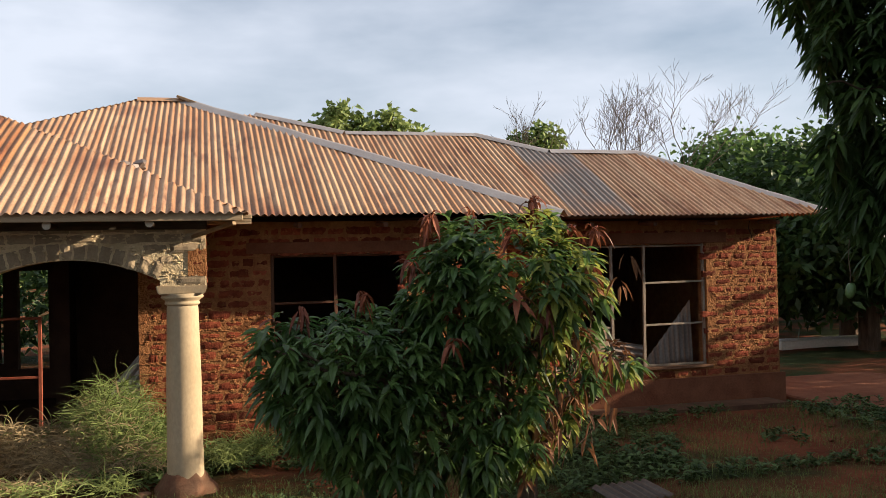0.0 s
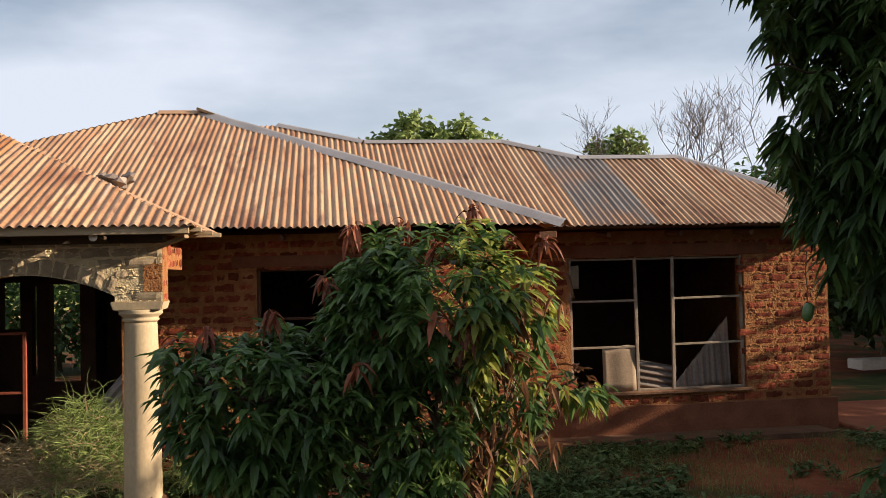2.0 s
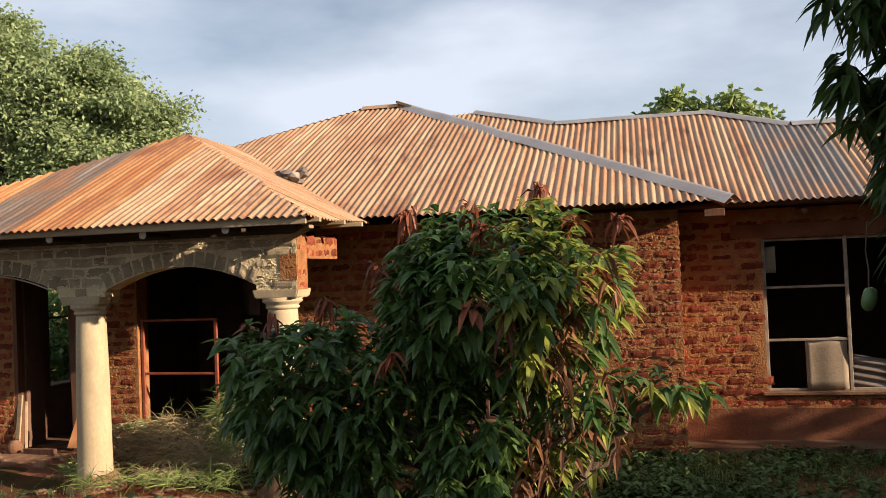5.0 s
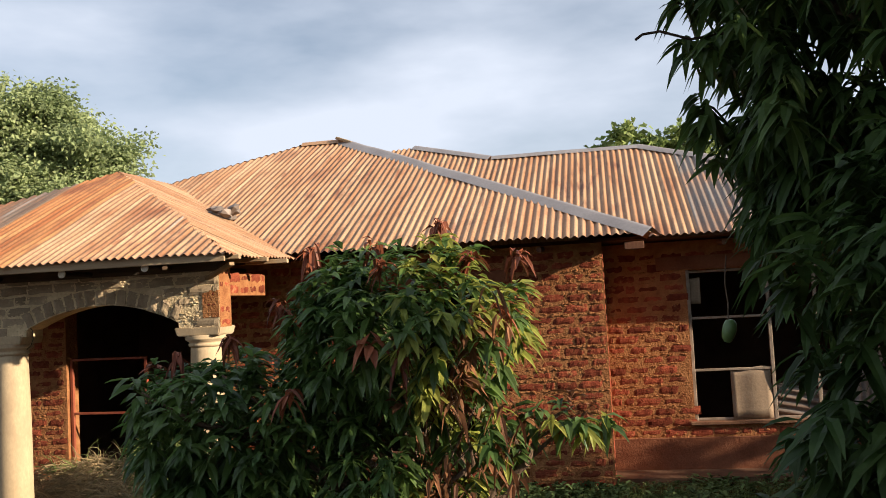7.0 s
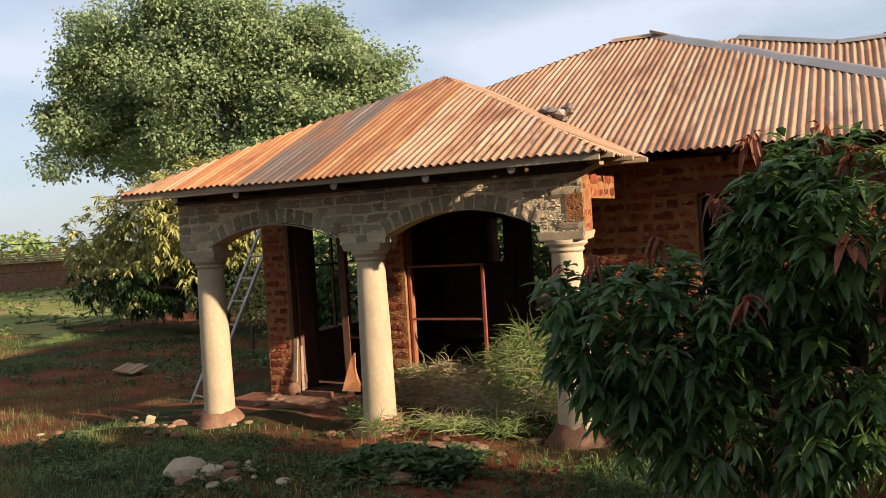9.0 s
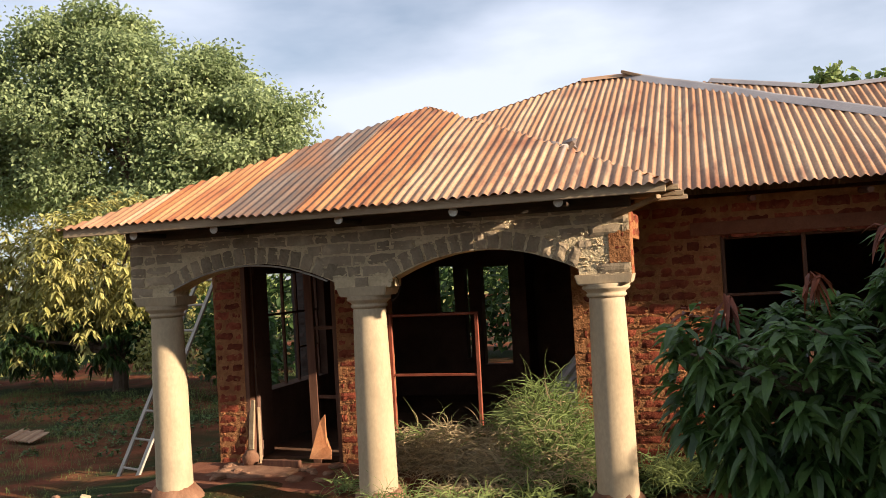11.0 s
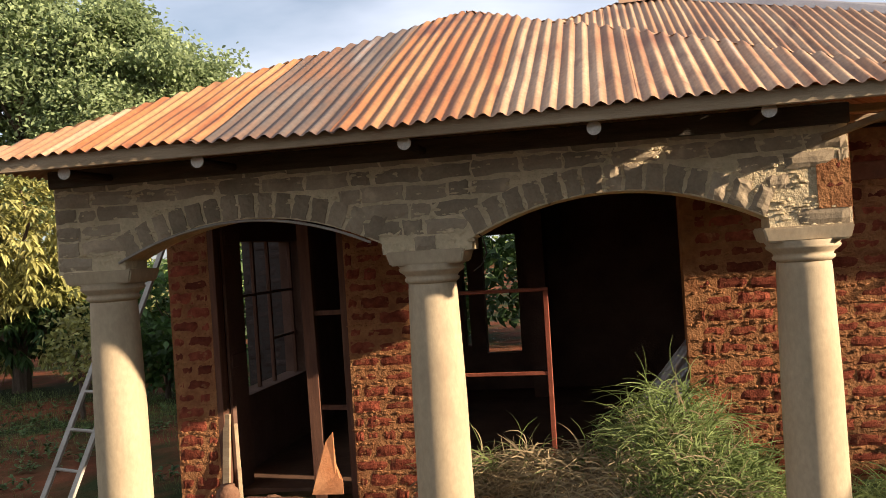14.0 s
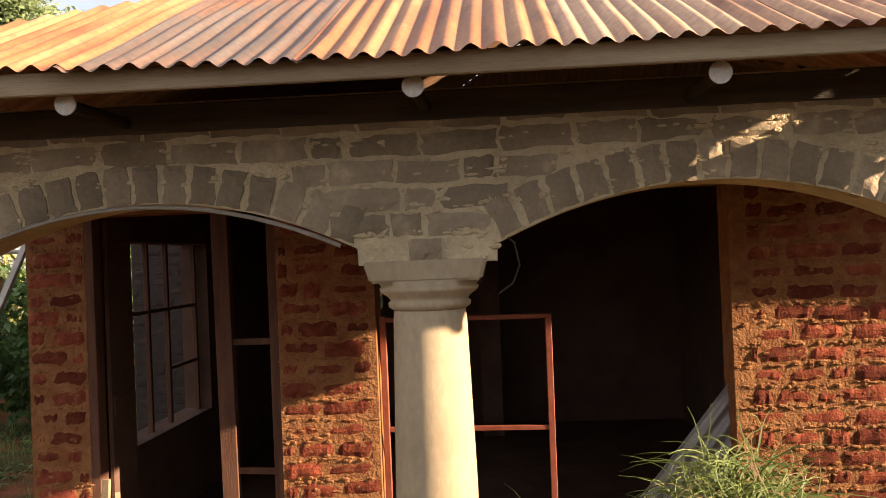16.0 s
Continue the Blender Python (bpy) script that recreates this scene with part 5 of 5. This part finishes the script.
for i in range(34):
    x, y = rnd.uniform(-4.5, 0.2), rnd.uniform(7.9, 8.5)
    if i > 17:
        x, y = rnd.uniform(-3.9, -2.6), rnd.uniform(9.2, 9.95)
    r = rnd.uniform(0.03, 0.07)
    stone((x, y, max(ground_z(x, y), -0.06 if y > 8.9 else -1) + r * 0.25), r, rnd, RUBBLE, "small broken piece of red brick rubble")
for i in range(70):
    x, y, r = rnd.gauss(-4.7, 0.55), rnd.gauss(8.25, 0.35), rnd.uniform(0.02, 0.055)
    if i > 44:
        x, y, r = rnd.gauss(-2.2, 0.28), rnd.gauss(6.62, 0.14), rnd.uniform(0.02, 0.07)
    stone((x, y, ground_z(x, y) + r * 0.2), r, rnd, COLUMN if i % 7 == 3 or i > 56 else RUBBLE, "small crumbled lump of brick and cement in the grass")
for i in range(10):
    x, y = rnd.uniform(6.2, 8.2), rnd.uniform(8.2, 9.4)
    stone((x, y, ground_z(x, y) + 0.01), rnd.uniform(0.03, 0.06), rnd, PLINTH, "small broken piece of red brick rubble")


def slab(pts, z, thick, mat, label, seed):
    """A broken flat slab with an uneven edge and top."""
    rnd = random.Random(seed)
    bm = bmesh.new()
    low, mid, top = [], [], []
    cx, cy = sum(p[0] for p in pts) / len(pts), sum(p[1] for p in pts) / len(pts)
    ring = []
    for i, p in enumerate(pts):
        q = pts[(i + 1) % len(pts)]
        for f in (0, 0.33, 0.66):
            ring.append((p[0] + (q[0] - p[0]) * f + rnd.uniform(-0.02, 0.02), p[1] + (q[1] - p[1]) * f + rnd.uniform(-0.02, 0.02)))
    for x, y in ring:
        low.append(bm.verts.new((x, y, z - 0.08)))
        mid.append(bm.verts.new((x, y, z + thick * rnd.uniform(0.5, 0.8))))
        top.append(bm.verts.new((cx + (x - cx) * 0.9, cy + (y - cy) * 0.9, z + thick * rnd.uniform(0.85, 1.2))))
    n = len(ring)
    peak = bm.verts.new((cx, cy, z + thick))
    for i in range(n):
        j = (i + 1) % n
        bm.faces.new((low[i], low[j], mid[j], mid[i]))
        bm.faces.new((mid[i], mid[j], top[j], top[i]))
        bm.faces.new((top[i], top[j], peak))
    bmesh.ops.recalc_face_normals(bm, faces=list(bm.faces))
    return tagged(part("broken_slab", bm, mat), label, "slab", "broken slabs")


slab(((-3.95, 9.4), (-3.55, 9.28), (-3.05, 9.42), (-3.0, 9.85), (-3.85, 9.9)), -0.09, 0.05, RUBBLE, "worn pale earth slab at the porch doorway", 1)
slab(((-1.5, 8.02), (-0.95, 7.98), (-0.5, 8.05), (-0.55, 8.2), (-1.3, 8.18)), ground_z(-1, 8.1) - 0.01, 0.035, RUBBLE, "narrow broken kerb of brick before the porch", 4)
block = part("cement_block", box(bmesh.new(), -0.045, 0.045, -0.035, 0.035, 0, 0.11, 0.008), COLUMN)
block.matrix_basis = pose(-4.6, 8.45, ground_z(-4.6, 8.45) - 0.02, 8, 18, 30)
tagged(block, "tilted pale cement block standing in the yard", "block")


def blades(name, spots, mat, label, seed, category="grass"):
    """Single bent blades; spots: x, y, radius, height, count."""
    rnd = random.Random(seed)
    verts, faces = [], []
    for x, y, r, h, n in spots:
        for _ in range(n):
            a, k = rnd.uniform(0, 2 * math.pi), r * math.sqrt(rnd.random())
            bx, by = x + k * math.cos(a), y + k * math.sin(a)
            bz = ground_z(bx, by)
            hh = h * rnd.uniform(0.45, 1.1) * (1 - 0.45 * (k / r) ** 2)
            lean = rnd.uniform(0, 2 * math.pi)
            out = Vector((math.cos(lean), math.sin(lean), 0)) * hh * rnd.uniform(0.2, 1.15)
            w = Vector((-out.y, out.x, 0)).normalized() * rnd.uniform(0.0007, 0.0016) * (1 + h)
            p0 = Vector((bx, by, bz))
            p1 = p0 + out * 0.25 + Vector((0, 0, hh * 0.6))
            p2 = p0 + out * 0.75 + Vector((0, 0, hh * rnd.uniform(0.7, 0.9)))
            p3 = p0 + out * 1.15 + Vector((0, 0, hh * rnd.uniform(0.1, 0.85)))
            b = len(verts)
            verts.extend((p0 - w, p0 + w, p1 - w, p1 + w, p2 - w * 0.7, p2 + w * 0.7, p3))
            faces.extend(((b, b + 1, b + 3, b + 2), (b + 2, b + 3, b + 5, b + 4), (b + 4, b + 5, b + 6)))
    me = bpy.data.meshes.new(name)
    me.from_pydata([tuple(v) for v in verts], [], faces)
    me.materials.append(mat)
    tagged(new(name, me), label, category, kind="stuff")


def curled(name, mounds, mat, label, seed):
    """Fine curling blades that rise from inside low mounds; mounds: centre, half sizes, blade length, flatness, count."""
    rnd = random.Random(seed)
    verts, faces = [], []
    for (cx, cy, cz), (rx, ry, rz), length, flat, n in mounds:
        for _ in range(n):
            p, d = shell_point(rnd, (cx, cy, cz), (rx, ry, rz), 0.35)
            p.z = max(abs(p.z - cz) + cz, ground_z(p.x, p.y))
            v = Vector((d.x * 0.3 + rnd.gauss(0, 0.75), d.y * 0.3 + rnd.gauss(0, 0.75), rnd.uniform(-0.1, 1.3) * (1 - flat))).normalized()
            turn = Vector((rnd.gauss(0, 0.6), rnd.gauss(0, 0.6), -rnd.uniform(0.1, 1.1)))
            ln = length * rnd.uniform(0.5, 1.25)
            w0 = rnd.uniform(0.0022, 0.0062)
            b = len(verts)
            for i in range(6):
                s = v.cross(Vector((0.3, -1, 0.2))).normalized() * w0 * (1 - i / 5.6)
                verts.extend((p - s, p + s))
                if i:
                    k = b + 2 * i
                    faces.append((k - 2, k - 1, k + 1, k))
                p = p + v * ln / 5
                v = (v + turn * 0.42).normalized()
    me = bpy.data.meshes.new(name)
    me.from_pydata([tuple(v) for v in verts], [], faces)
    me.materials.append(mat)
    tagged(new(name, me), label, "grass", kind="stuff")


rnd = random.Random(15)
green = [((-0.52, 9.2, 0.12), (0.40, 0.36, 0.56), 0.24, 0.0, 2500), ((-0.18, 9.15, 0.05), (0.28, 0.32, 0.44), 0.22, 0.0, 1300), ((-0.85, 9.3, 0.1), (0.18, 0.22, 0.46), 0.26, 0.0, 420), ((-0.5, 9.35, 0.45), (0.34, 0.2, 0.35), 0.34, 0.0, 340)]
green += [((rnd.uniform(-2.6, -0.4), rnd.uniform(8.2, 8.8), -0.02), (0.14, 0.14, 0.10), rnd.uniform(0.14, 0.26), 0.1, 45) for _ in range(12)]
green += [((rnd.uniform(-1.85, -1.0), rnd.uniform(9.1, 9.4), 0.32), (0.05, 0.05, 0.07), 0.3, 0.0, 14) for _ in range(8)]
green += [((rnd.uniform(0.2, 0.9), rnd.uniform(9.0, 9.7), 0.0), (0.16, 0.16, 0.2), 0.22, 0.0, 90) for _ in range(8)]
curled("tall_grass", green, GRASS, "tall green grass growing wild on the porch", 1)
straw = [((rnd.uniform(-1.85, -0.8), rnd.uniform(9.0, 9.45), 0.05), (rnd.uniform(0.2, 0.32), 0.25, rnd.uniform(0.30, 0.44)), 0.2, 0.55, 330) for _ in range(20)]
straw += [((-0.5, 9.2, 0.1), (0.42, 0.38, 0.6), 0.24, 0.2, 520), ((-0.3, 9.0, 0.05), (0.35, 0.3, 0.3), 0.2, 0.4, 420)]
straw += [((rnd.uniform(-2.2, -0.4), rnd.uniform(8.5, 8.9), -0.02), (0.15, 0.14, 0.1), 0.18, 0.4, 60) for _ in range(8)]
curled("dry_grass", straw, STRAW, "dry straw-coloured grass tangled on the porch", 2)


def weeds(name, areas, label, seed, mat=GRASS):
    rnd = random.Random(seed)
    verts, faces = [], []
    for x0, x1, y0, y1, n, size in areas:
        for _ in range(n):
            x, y = rnd.uniform(x0, x1), rnd.uniform(y0, y1)
            if noise.noise((x * 0.8, y * 0.8, seed)) < -0.12:
                continue
            p = Vector((x, y, ground_z(x, y)))
            for i in range(rnd.randint(5, 9)):
                a = rnd.uniform(0, 6.28)
                d = Vector((math.cos(a), math.sin(a), rnd.uniform(0.3, 1.3)))
                leaf_quads(verts, faces, p + Vector((0, 0, rnd.uniform(0, size * 0.8))), d, size * rnd.uniform(0.6, 1.3), size * 0.34, rnd, 0.4)
    me = bpy.data.meshes.new(name)
    me.from_pydata([tuple(v) for v in verts], [], faces)
    me.materials.append(mat)
    tagged(new(name, me), label, "weeds", kind="stuff")


weeds("pasture_tufts", [(-44, -14, 15, 40, 1500, 0.26)], "tufts of pasture grass beyond the yard", 9)
weeds("weeds", [(2.6, 8.6, 7.2, 10.3, 1500, 0.10), (-5.5, 2.0, 5.0, 8.3, 1500, 0.07), (-0.3, 3.6, 8.6, 9.95, 500, 0.11), (-1.3, -0.3, 6.9, 7.7, 160, 0.14), (-3, 3, 2.5, 5, 600, 0.06), (-12, -4.7, 11, 16, 900, 0.09)], "low broad-leaved weeds over the shaded ground", 5, WEED)
blades("ground_grass", [(x, y, 0.6, h, 150) for x, y, h in [(rnd.uniform(-16, -4.6), rnd.uniform(5, 17), rnd.uniform(0.08, 0.2)) for _ in range(190)] + [(rnd.uniform(-5.5, 3), rnd.uniform(5.2, 8.1), rnd.uniform(0.07, 0.16)) for _ in range(120)] + [(rnd.uniform(3, 8), rnd.uniform(5.5, 10), rnd.uniform(0.07, 0.16)) for _ in range(110)] + [(rnd.uniform(-22, -6), rnd.uniform(13, 26), rnd.uniform(0.15, 0.3)) for _ in range(60)]], GRASS, "short patchy grass on the yard", 6)


# ---- wires ----
def wire(name, pts, r, label):
    bm = bmesh.new()
    sweep(bm, pts, r, 5)
    tagged(part(name, bm, POLE), label, "wire")


wire("power_line", [(-46 + 3 * i, 30 - 0.3 * i, 3.1 - 0.9 * math.sin(math.pi * i / 12)) for i in range(13)], 0.02, "thin dark power line crossing the far field")
wire("power_line", [(-46 + 3 * i, 27 - 0.3 * i, 1.6 - 0.5 * math.sin(math.pi * i / 12)) for i in range(13)], 0.02, "thin dark lower line crossing the far field")
wire("loose_wire", [(-1.52, 8.42, 1.80), (-1.47, 8.40, 1.76), (-1.455, 8.39, 1.68), (-1.48, 8.39, 1.62), (-1.53, 8.40, 1.585)], 0.004, "loose wire curling from the arch beside the column")
wire("loose_wire", [(7.15, 10.4, 2.3), (7.14, 10.42, 2.2), (7.18, 10.42, 2.12), (7.19, 10.42, 2.05)], 0.005, "loose wire hanging from the wing eave")

wire("bare_twig", [(4.3, 4.8, 2.86), (4.1, 4.75, 2.83), (3.98, 4.75, 2.875), (3.91, 4.75, 2.87), (3.88, 4.75, 2.85)], 0.006, "bare thin twig sticking out of the mango tree")
